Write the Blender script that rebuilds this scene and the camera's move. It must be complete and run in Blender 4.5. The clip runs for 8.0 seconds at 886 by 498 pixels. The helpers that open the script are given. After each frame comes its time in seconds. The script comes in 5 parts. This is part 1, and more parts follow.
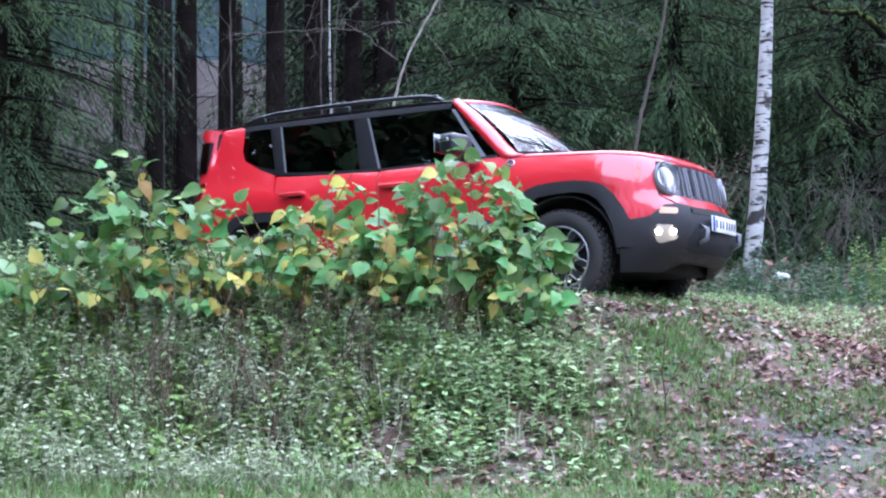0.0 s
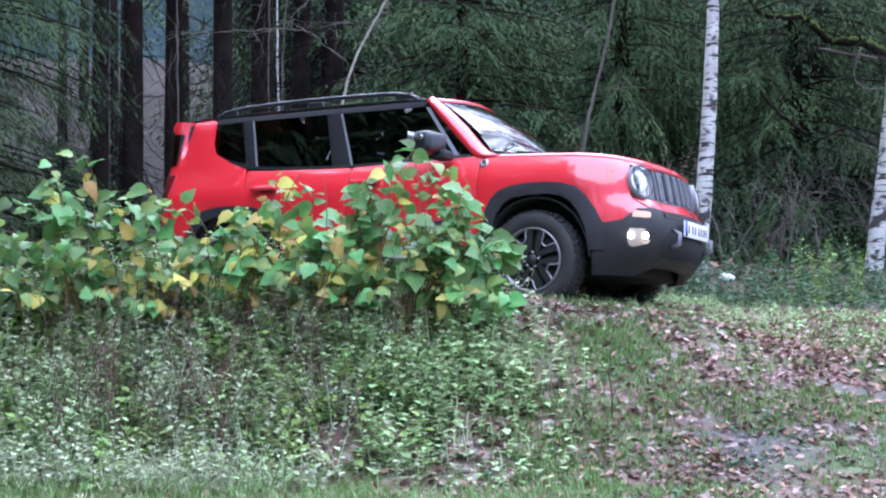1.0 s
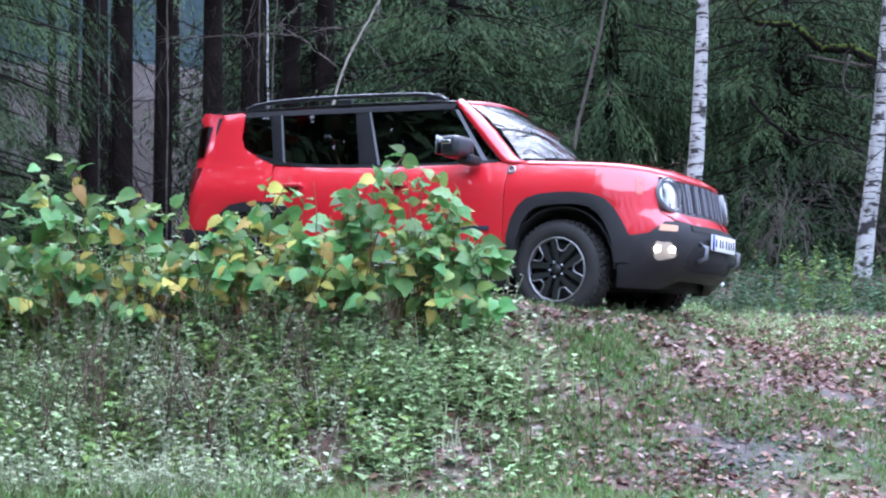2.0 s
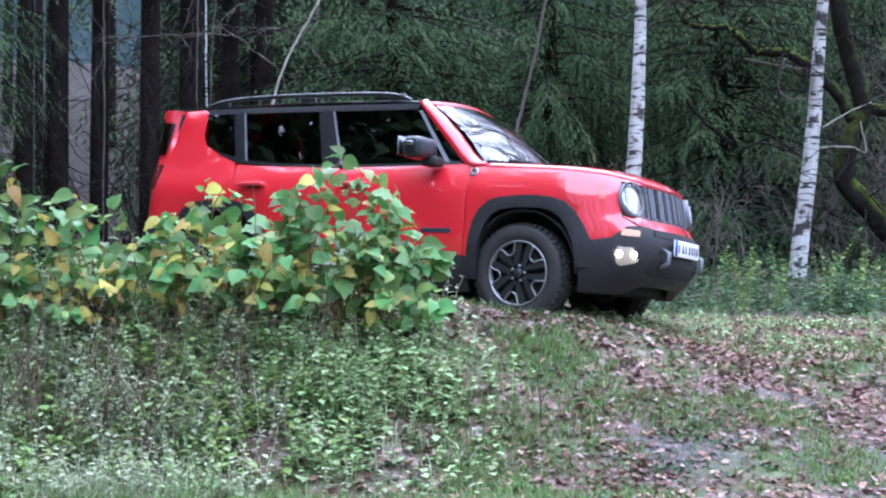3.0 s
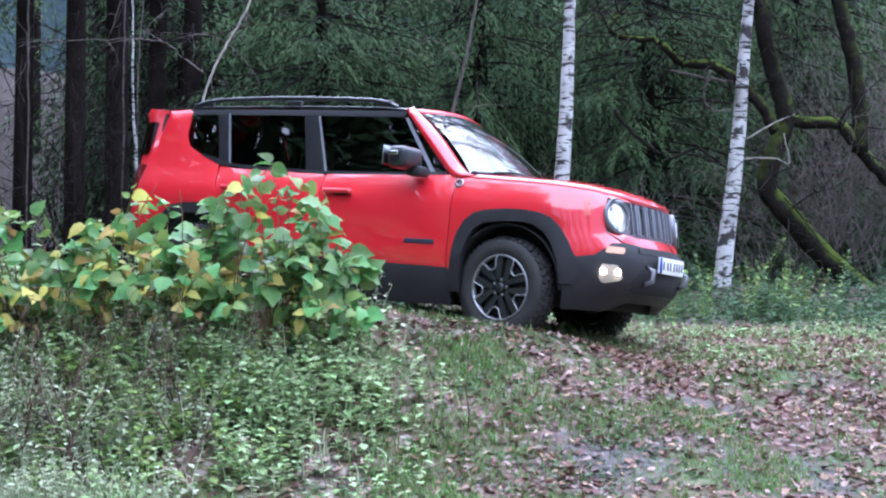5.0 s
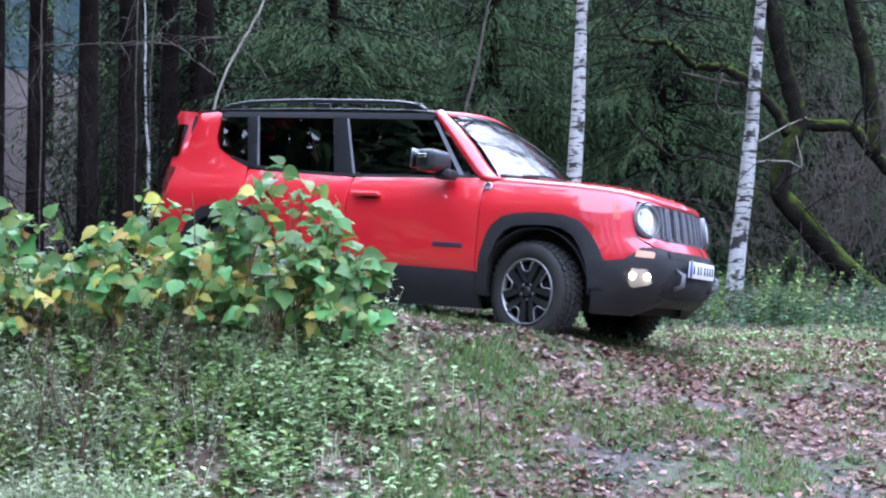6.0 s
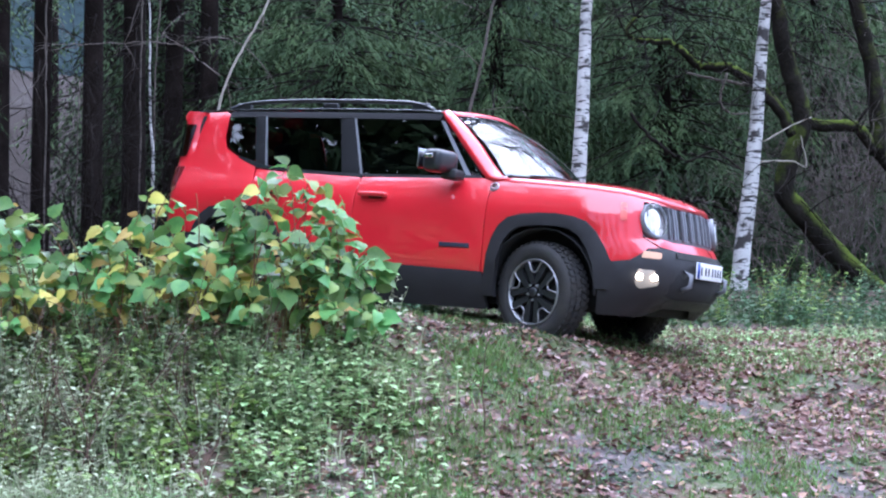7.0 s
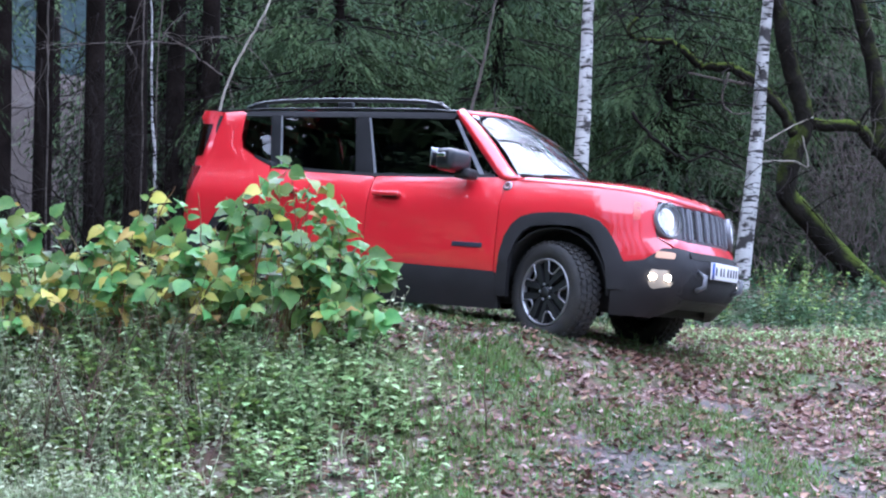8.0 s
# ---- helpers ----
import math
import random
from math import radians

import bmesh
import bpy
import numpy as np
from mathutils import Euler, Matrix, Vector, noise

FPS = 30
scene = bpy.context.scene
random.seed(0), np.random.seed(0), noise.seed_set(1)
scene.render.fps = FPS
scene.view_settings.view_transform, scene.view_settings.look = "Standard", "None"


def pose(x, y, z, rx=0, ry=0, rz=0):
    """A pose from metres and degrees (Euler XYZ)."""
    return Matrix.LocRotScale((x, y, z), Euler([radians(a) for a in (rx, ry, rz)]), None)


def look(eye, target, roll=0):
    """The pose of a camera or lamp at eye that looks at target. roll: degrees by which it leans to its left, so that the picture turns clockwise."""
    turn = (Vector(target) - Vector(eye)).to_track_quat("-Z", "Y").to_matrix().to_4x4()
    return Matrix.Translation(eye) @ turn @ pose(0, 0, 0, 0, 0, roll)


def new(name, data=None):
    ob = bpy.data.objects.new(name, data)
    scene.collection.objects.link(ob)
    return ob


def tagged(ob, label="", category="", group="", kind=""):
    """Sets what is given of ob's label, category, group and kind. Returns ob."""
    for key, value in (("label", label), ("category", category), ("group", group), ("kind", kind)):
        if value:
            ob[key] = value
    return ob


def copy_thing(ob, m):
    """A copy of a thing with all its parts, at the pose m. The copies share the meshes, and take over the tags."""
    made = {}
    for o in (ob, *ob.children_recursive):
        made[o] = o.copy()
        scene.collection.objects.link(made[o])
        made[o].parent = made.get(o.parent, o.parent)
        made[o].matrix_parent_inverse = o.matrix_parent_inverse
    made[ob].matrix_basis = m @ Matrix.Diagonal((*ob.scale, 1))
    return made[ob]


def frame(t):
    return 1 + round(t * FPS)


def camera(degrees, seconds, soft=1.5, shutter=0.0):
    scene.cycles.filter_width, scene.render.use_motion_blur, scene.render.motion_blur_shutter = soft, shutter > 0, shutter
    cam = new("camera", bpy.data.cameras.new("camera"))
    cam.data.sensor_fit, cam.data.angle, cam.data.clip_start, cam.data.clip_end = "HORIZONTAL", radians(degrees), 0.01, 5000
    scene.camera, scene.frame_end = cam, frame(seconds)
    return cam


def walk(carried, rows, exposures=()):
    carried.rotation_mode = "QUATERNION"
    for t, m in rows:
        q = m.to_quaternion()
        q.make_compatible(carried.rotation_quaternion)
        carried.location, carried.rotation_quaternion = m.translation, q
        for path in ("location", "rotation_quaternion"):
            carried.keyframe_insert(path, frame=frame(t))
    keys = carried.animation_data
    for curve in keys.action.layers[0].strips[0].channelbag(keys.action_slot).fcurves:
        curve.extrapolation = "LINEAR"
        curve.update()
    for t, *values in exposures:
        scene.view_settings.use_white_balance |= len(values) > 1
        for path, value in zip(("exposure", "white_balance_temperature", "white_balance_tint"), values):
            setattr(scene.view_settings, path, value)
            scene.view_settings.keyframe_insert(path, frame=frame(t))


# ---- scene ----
# camera: one standing place, panned and tilted by hand
cam = camera(37.0, 8.0, soft=2.2)
EYE = (0.0, 0.0, 1.05)
PATH = [
    (0.0, pose(*EYE, 91.000, -0.000, -0.000)),
    (0.5, pose(*EYE, 91.007, -0.005, -1.408)),
    (1.0, pose(*EYE, 91.050, -0.029, -2.244)),
    (1.2, pose(*EYE, 91.049, -0.047, -2.255)),
    (2.3, pose(*EYE, 91.360, -0.181, -3.091)),
    (2.5, pose(*EYE, 91.371, -0.049, -3.522)),
    (3.0, pose(*EYE, 91.346, -0.110, -5.297)),
    (3.5, pose(*EYE, 91.763, -0.224, -6.455)),
    (4.0, pose(*EYE, 91.848, -0.236, -6.670)),
    (4.5, pose(*EYE, 91.787, -0.275, -6.775)),
    (4.7, pose(*EYE, 91.692, -0.250, -8.379)),
    (5.8, pose(*EYE, 91.844, -0.331, -8.254)),
    (6.0, pose(*EYE, 91.843, -0.278, -7.871)),
    (6.5, pose(*EYE, 91.843, -0.286, -7.743)),
    (7.0, pose(*EYE, 91.843, -0.310, -7.686)),
    (7.5, pose(*EYE, 91.841, -0.295, -7.645)),
    (8.0, pose(*EYE, 91.829, -0.355, -7.617)),
]
walk(cam, PATH, [(0.0, 1.69, 4980, 19), (8.0, 1.69, 4980, 19)])

# ---- light: an overcast autumn day, open sky behind the camera ----
world = bpy.data.worlds.new("overcast_sky")
scene.world = world
world.use_nodes = True
wn = world.node_tree
sky = wn.nodes.new("ShaderNodeTexSky")
sky.sky_type = "NISHITA"
sky.sun_disc = False
sky.sun_elevation = radians(58)
sky.sun_rotation = radians(25)
sky.dust_density = 4.0
grey = wn.nodes.new("ShaderNodeHueSaturation")
grey.inputs["Saturation"].default_value = 0.6
wn.links.new(sky.outputs["Color"], grey.inputs["Color"])
wn.links.new(grey.outputs["Color"], wn.nodes["Background"].inputs["Color"])
wn.nodes["Background"].inputs["Strength"].default_value = 0.10
sun_data = bpy.data.lights.new("sun", "SUN")
sun_data.energy = 3.0
sun_data.angle = radians(120)
sun_data.color = (1.0, 0.98, 0.96)
sun = new("sun", sun_data)
sun.matrix_world = look((2, 7, 24), (1, 9, 1))

# ---- materials ----
def material(name, base, rough=0.6, metal=0.0, vary=0.25, scale=6.0, bump=0.2, fine=60.0, coat=0.0, tint=None, random=0.0, spec=0.5):
    """A surface with variation at two scales: base colour shifts towards tint in patches, a fine bump."""
    m = bpy.data.materials.new(name)
    m.use_nodes = True
    nt = m.node_tree
    bsdf = nt.nodes["Principled BSDF"]
    bsdf.inputs["Roughness"].default_value = rough
    bsdf.inputs["Metallic"].default_value = metal
    bsdf.inputs["Coat Weight"].default_value = coat
    bsdf.inputs["Coat Roughness"].default_value = 0.04
    bsdf.inputs["Specular IOR Level"].default_value = spec
    co = nt.nodes.new("ShaderNodeTexCoord")
    n1 = nt.nodes.new("ShaderNodeTexNoise")
    n1.inputs["Scale"].default_value = scale
    n1.inputs["Detail"].default_value = 6
    n2 = nt.nodes.new("ShaderNodeTexNoise")
    n2.inputs["Scale"].default_value = fine
    n2.inputs["Detail"].default_value = 4
    for n in (n1, n2):
        nt.links.new(co.outputs["Object"], n.inputs["Vector"])
    ramp = nt.nodes.new("ShaderNodeMapRange")
    ramp.inputs["From Min"].default_value = 0.35
    ramp.inputs["From Max"].default_value = 0.65
    nt.links.new(n1.outputs["Fac"], ramp.inputs["Value"])
    mix = nt.nodes.new("ShaderNodeMix")
    mix.data_type = "RGBA"
    dark = tint or tuple(c * (1 - vary) for c in base)
    mix.inputs["A"].default_value = (*base, 1)
    mix.inputs["B"].default_value = (*dark, 1)
    nt.links.new(ramp.outputs["Result"], mix.inputs["Factor"])
    col = mix.outputs["Result"]
    grain = nt.nodes.new("ShaderNodeHueSaturation")
    gm = nt.nodes.new("ShaderNodeMapRange")
    gm.inputs["To Min"].default_value = 1 - vary
    gm.inputs["To Max"].default_value = 1 + vary
    nt.links.new(n2.outputs["Fac"], gm.inputs["Value"])
    nt.links.new(gm.outputs["Result"], grain.inputs["Value"])
    nt.links.new(col, grain.inputs["Color"])
    col = grain.outputs["Color"]
    if random:
        geo = nt.nodes.new("ShaderNodeNewGeometry")
        info = nt.nodes.new("ShaderNodeObjectInfo")
        add = nt.nodes.new("ShaderNodeMath")
        add.operation = "ADD"
        nt.links.new(geo.outputs["Random Per Island"], add.inputs[0])
        nt.links.new(info.outputs["Random"], add.inputs[1])
        fr = nt.nodes.new("ShaderNodeMath")
        fr.operation = "FRACT"
        nt.links.new(add.outputs[0], fr.inputs[0])
        rv = nt.nodes.new("ShaderNodeMapRange")
        rv.inputs["To Min"].default_value = 1 - random
        rv.inputs["To Max"].default_value = 1 + random
        nt.links.new(fr.outputs[0], rv.inputs["Value"])
        hs = nt.nodes.new("ShaderNodeHueSaturation")
        nt.links.new(rv.outputs["Result"], hs.inputs["Value"])
        rh = nt.nodes.new("ShaderNodeMapRange")
        rh.inputs["To Min"].default_value = 0.5 - 0.06 * random
        rh.inputs["To Max"].default_value = 0.5 + 0.06 * random
        nt.links.new(fr.outputs[0], rh.inputs["Value"])
        nt.links.new(rh.outputs["Result"], hs.inputs["Hue"])
        nt.links.new(col, hs.inputs["Color"])
        col = hs.outputs["Color"]
    nt.links.new(col, bsdf.inputs["Base Color"])
    if bump:
        b = nt.nodes.new("ShaderNodeBump")
        b.inputs["Strength"].default_value = bump
        b.inputs["Distance"].default_value = 0.01
        nt.links.new(n2.outputs["Fac"], b.inputs["Height"])
        nt.links.new(b.outputs["Normal"], bsdf.inputs["Normal"])
    return m


def leaf_material(name, base, tint, rough=0.5, random=0.35, through_light=0.25, fine=40.0, scale=9.0):
    """Thin leaf: two-sided, part of the light comes through it."""
    m = material(name, base, rough, vary=0.15, scale=scale, fine=fine, bump=0.15, tint=tint, random=random, spec=0.35)
    nt = m.node_tree
    bsdf = nt.nodes["Principled BSDF"]
    tr = nt.nodes.new("ShaderNodeBsdfTranslucent")
    nt.links.new(bsdf.inputs["Base Color"].links[0].from_socket, tr.inputs["Color"])
    mx = nt.nodes.new("ShaderNodeMixShader")
    mx.inputs[0].default_value = through_light
    nt.links.new(bsdf.outputs[0], mx.inputs[1])
    nt.links.new(tr.outputs[0], mx.inputs[2])
    nt.links.new(mx.outputs[0], nt.nodes["Material Output"].inputs["Surface"])
    return m


M = {}
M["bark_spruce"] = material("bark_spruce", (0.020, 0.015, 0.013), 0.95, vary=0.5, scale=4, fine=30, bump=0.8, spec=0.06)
M["spruce"] = leaf_material("spruce_needles", (0.086, 0.126, 0.050), (0.052, 0.084, 0.044), 0.85, 0.22, 0.10, scale=1.3)
M["spruce"].node_tree.nodes["Principled BSDF"].inputs["Specular IOR Level"].default_value = 0.08
M["red"] = material("red_paint", (0.64, 0.016, 0.026), 0.34, vary=0.03, scale=2, fine=300, bump=0.0, coat=1.0, spec=0.4)
M["red"].node_tree.nodes["Principled BSDF"].inputs["Coat IOR"].default_value = 1.75

# ---- small mesh helpers ----
def part(name, bm, mat, parent=None, label="", smooth=True):
    me = bpy.data.meshes.new(name)
    bm.to_mesh(me)
    bm.free()
    for mt in (mat if isinstance(mat, (list, tuple)) else [mat]):
        me.materials.append(mt)
    if smooth:
        me.shade_smooth()
    ob = new(name, me)
    ob.parent = parent
    if label:
        ob["label"] = label
    return ob


def mesh_part(name, verts, faces, mat, parent=None, label="", smooth=True):
    me = bpy.data.meshes.new(name)
    me.from_pydata([tuple(v) for v in verts], [], faces)
    me.materials.append(mat)
    if smooth:
        me.shade_smooth()
    ob = new(name, me)
    ob.parent = parent
    if label:
        ob["label"] = label
    return ob


def empty(name, m=None, **tags):
    ob = new(name)
    ob.empty_display_size = 0.1
    if m is not None:
        ob.matrix_world = m
    return tagged(ob, **tags)


def tube_data(path, radii, sides=8, verts=None, faces=None):
    """Adds a tapered tube along path to verts and faces."""
    verts = [] if verts is None else verts
    faces = [] if faces is None else faces
    start = len(verts)
    for i, (p, r) in enumerate(zip(path, radii)):
        p = Vector(p)
        a, b = Vector(path[max(i - 1, 0)]), Vector(path[min(i + 1, len(path) - 1)])
        d = (b - a).normalized() if (b - a).length > 1e-6 else Vector((0, 0, 1))
        u = d.orthogonal().normalized() if abs(d.x) > 0.9 else d.cross(Vector((1, 0, 0))).normalized()
        w = d.cross(u)
        for k in range(sides):
            an = 2 * math.pi * k / sides
            verts.append(tuple(p + r * (math.cos(an) * u + math.sin(an) * w)))
    n = len(path)
    for i in range(n - 1):
        for k in range(sides):
            k2 = (k + 1) % sides
            faces.append((start + i * sides + k, start + i * sides + k2, start + (i + 1) * sides + k2, start + (i + 1) * sides + k))
    faces.append(tuple(start + k for k in reversed(range(sides))))
    faces.append(tuple(start + (n - 1) * sides + k for k in range(sides)))
    return verts, faces


def wob(x, y, z=0.0, s=1.0):
    return noise.noise(Vector((x * s, y * s, z * s + 7.3)))


def smooth01(a, b, x):
    t = min(max((x - a) / (b - a), 0), 1)
    return t * t * (3 - 2 * t)

# ---- ground: a low meadow, a bank, the hump that the car drives over, a rising wood behind ----
HUMP = (0.923, 0.0022, -0.0328, -0.0553, 0.0496, -0.0136)


def hump(x, y):
    x, v = min(max(x, -1.9), 2.9), min(max(y - 10.0, -1.9), 1.9)
    return HUMP[0] + HUMP[1] * x + HUMP[2] * x * x + HUMP[3] * v + HUMP[4] * x * v + HUMP[5] * v * v


def ground_z(x, y):
    top = hump(x, y)
    k = smooth01(11.6, 14.0, y)
    top = top * (1 - k) + 0.78 * k + 0.34 * smooth01(12.6, 14.8, y) * smooth01(1.8, 3.6, x)
    toe = 6.75 - 0.13 * min(max(x + 1.7, 0), 5)
    crest = 8.55 - 0.05 * min(max(x, -3), 4)
    t = min(max((y - toe) / (crest - toe), 0), 1)
    rise = t * 0.55 + 0.45 * t * t * (3 - 2 * t)
    far = min(max(y - 24, 0), 25)
    z = top * rise + 0.34 * far * smooth01(0, 28, far) + 0.3 * smooth01(4.5, 9, abs(x + 0.5)) * smooth01(15, 20, y)
    z += 0.055 * math.exp(-((x - 2.0) / 0.5) ** 2 - ((y - 8.42) / 0.22) ** 2)
    rough = 0.035 * wob(x, y, 0, 1.7) + 0.018 * wob(x, y, 3, 5.0)
    calm = 1 - 0.7 * smooth01(8.2, 8.8, y) * (1 - smooth01(12, 13, y))
    return z + rough * calm


def build_ground():
    xs = sorted({round(v, 3) for v in [*np.arange(-4.2, 7.0, 0.07), *np.arange(-12, 14, 0.5), *np.arange(-120, 121, 6.0), -400.0, 400.0]})
    ys = sorted({round(v, 3) for v in [*np.arange(5.4, 13.0, 0.07), *np.arange(-6, 26, 0.5), *np.arange(-40, 121, 4.0), -300.0, 500.0]})
    verts = [(x, y, ground_z(x, y)) for y in ys for x in xs]
    n = len(xs)
    faces = [(j * n + i, j * n + i + 1, (j + 1) * n + i + 1, (j + 1) * n + i) for j in range(len(ys) - 1) for i in range(n - 1)]
    ob = mesh_part("ground", verts, faces, M["ground"])
    tagged(ob, "damp bank of soil, moss and short grass at a forest edge", "ground", kind="structure")


def ground_material():
    m = material("ground_litter", (0.14, 0.105, 0.088), 0.92, vary=0.4, scale=7, fine=60, bump=1.0, tint=(0.10, 0.07, 0.05), spec=0.15)
    nt = m.node_tree
    bsdf = nt.nodes["Principled BSDF"]
    plain = bsdf.inputs["Base Color"].links[0].from_socket
    co = nt.nodes.new("ShaderNodeTexCoord")
    # matted leaf litter: small torn flakes of brown, pink-grey and dark soil
    warp = nt.nodes.new("ShaderNodeTexNoise")
    warp.inputs["Scale"].default_value = 22
    warp.inputs["Detail"].default_value = 3
    nt.links.new(co.outputs["Object"], warp.inputs["Vector"])
    sway = nt.nodes.new("ShaderNodeVectorMath")
    sway.operation = "MULTIPLY_ADD"
    sway.inputs[1].default_value = (0.06, 0.06, 0.06)
    nt.links.new(warp.outputs["Color"], sway.inputs[0])
    nt.links.new(co.outputs["Object"], sway.inputs[2])
    cell = nt.nodes.new("ShaderNodeTexVoronoi")
    cell.inputs["Scale"].default_value = 26
    nt.links.new(sway.outputs[0], cell.inputs["Vector"])
    pick = nt.nodes.new("ShaderNodeSeparateColor")
    nt.links.new(cell.outputs["Color"], pick.inputs[0])
    tone = nt.nodes.new("ShaderNodeValToRGB")
    stops = ((0.0, (0.035, 0.025, 0.02)), (0.3, (0.095, 0.055, 0.045)), (0.55, (0.14, 0.075, 0.062)), (0.78, (0.22, 0.15, 0.14)), (1.0, (0.37, 0.30, 0.29)))
    while len(tone.color_ramp.elements) < len(stops):
        tone.color_ramp.elements.new(0.5)
    for el, (at, c) in zip(tone.color_ramp.elements, stops):
        el.position, el.color = at, (*c, 1)
    nt.links.new(pick.outputs[0], tone.inputs[0])
    blend = nt.nodes.new("ShaderNodeMix")
    blend.data_type = "RGBA"
    blend.inputs["Factor"].default_value = 0.75
    nt.links.new(plain, blend.inputs["A"])
    nt.links.new(tone.outputs["Color"], blend.inputs["B"])
    base = blend.outputs["Result"]
    patch = nt.nodes.new("ShaderNodeTexNoise")
    patch.inputs["Scale"].default_value = 1.6
    patch.inputs["Detail"].default_value = 7
    patch.inputs["Roughness"].default_value = 0.65
    nt.links.new(co.outputs["Object"], patch.inputs["Vector"])
    ramp = nt.nodes.new("ShaderNodeMapRange")
    ramp.inputs["From Min"].default_value = 0.46
    ramp.inputs["From Max"].default_value = 0.64
    nt.links.new(patch.outputs["Fac"], ramp.inputs["Value"])
    green = nt.nodes.new("ShaderNodeMix")
    green.data_type = "RGBA"
    green.inputs["B"].default_value = (0.078, 0.115, 0.04, 1)
    nt.links.new(ramp.outputs["Result"], green.inputs["Factor"])
    nt.links.new(base, green.inputs["A"])
    mud = nt.nodes.new("ShaderNodeTexNoise")
    mud.inputs["Scale"].default_value = 0.9
    mud.inputs["Detail"].default_value = 5
    shift = nt.nodes.new("ShaderNodeVectorMath")
    shift.operation = "ADD"
    shift.inputs[1].default_value = (11.3, 4.1, 2.0)
    nt.links.new(co.outputs["Object"], shift.inputs[0])
    nt.links.new(shift.outputs[0], mud.inputs["Vector"])
    mr = nt.nodes.new("ShaderNodeMapRange")
    mr.inputs["From Min"].default_value = 0.55
    mr.inputs["From Max"].default_value = 0.68
    mr.inputs["To Max"].default_value = 0.5
    nt.links.new(mud.outputs["Fac"], mr.inputs["Value"])
    # bare wet ruts at the foot of the slope
    worn = mr.outputs["Result"]
    for cx, cy, sx, sy in ((2.98, 6.60, 3.0, 1.1), (2.60, 6.62, 3.2, 1.2), (1.92, 6.85, 1.3, 1.3), (2.75, 7.7, 1.5, 1.8)):
        mp = nt.nodes.new("ShaderNodeMapping")
        mp.inputs["Location"].default_value = (-cx * sx, -cy * sy, 0)
        mp.inputs["Scale"].default_value = (sx, sy, 0)
        nt.links.new(co.outputs["Object"], mp.inputs["Vector"])
        ln = nt.nodes.new("ShaderNodeVectorMath")
        ln.operation = "LENGTH"
        nt.links.new(mp.outputs[0], ln.inputs[0])
        ad = nt.nodes.new("ShaderNodeMath")
        ad.operation = "MULTIPLY_ADD"
        ad.inputs[1].default_value = 1.6
        nt.links.new(warp.outputs["Fac"], ad.inputs[0])
        nt.links.new(ln.outputs["Value"], ad.inputs[2])
        rim = nt.nodes.new("ShaderNodeMapRange")
        rim.inputs["From Min"].default_value = 1.05
        rim.inputs["From Max"].default_value = 1.3
        rim.inputs["To Min"].default_value = 0.85
        rim.inputs["To Max"].default_value = 0.0
        nt.links.new(ad.outputs[0], rim.inputs["Value"])
        mx = nt.nodes.new("ShaderNodeMath")
        mx.operation = "MAXIMUM"
        nt.links.new(worn, mx.inputs[0])
        nt.links.new(rim.outputs["Result"], mx.inputs[1])
        worn = mx.outputs[0]
    muddy = nt.nodes.new("ShaderNodeMix")
    muddy.data_type = "RGBA"
    muddy.inputs["B"].default_value = (0.088, 0.080, 0.080, 1)
    nt.links.new(worn, muddy.inputs["Factor"])
    nt.links.new(green.outputs["Result"], muddy.inputs["A"])
    # under the wood, from about y 14 back, the floor turns a near-black brown
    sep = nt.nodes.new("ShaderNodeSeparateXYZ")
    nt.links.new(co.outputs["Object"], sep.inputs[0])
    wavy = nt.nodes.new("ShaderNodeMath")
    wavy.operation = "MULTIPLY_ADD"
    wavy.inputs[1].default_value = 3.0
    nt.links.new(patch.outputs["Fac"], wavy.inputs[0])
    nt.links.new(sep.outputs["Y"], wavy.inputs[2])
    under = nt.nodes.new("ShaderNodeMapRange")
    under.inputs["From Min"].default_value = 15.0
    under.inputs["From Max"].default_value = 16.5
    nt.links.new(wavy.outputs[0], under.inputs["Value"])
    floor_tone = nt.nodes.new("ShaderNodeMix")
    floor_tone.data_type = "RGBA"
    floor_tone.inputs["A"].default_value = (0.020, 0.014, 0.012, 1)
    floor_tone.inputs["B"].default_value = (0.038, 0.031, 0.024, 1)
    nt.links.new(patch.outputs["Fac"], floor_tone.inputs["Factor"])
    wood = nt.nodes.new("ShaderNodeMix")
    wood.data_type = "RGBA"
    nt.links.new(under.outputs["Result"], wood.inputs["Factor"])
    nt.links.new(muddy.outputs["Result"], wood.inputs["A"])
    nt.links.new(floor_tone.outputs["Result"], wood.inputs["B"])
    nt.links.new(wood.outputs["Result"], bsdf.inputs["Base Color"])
    wet = nt.nodes.new("ShaderNodeMapRange")
    wet.inputs["To Min"].default_value = 0.9
    wet.inputs["To Max"].default_value = 0.62
    nt.links.new(worn, wet.inputs["Value"])
    nt.links.new(wet.outputs["Result"], bsdf.inputs["Roughness"])
    return m


M["ground"] = ground_material()
build_ground()

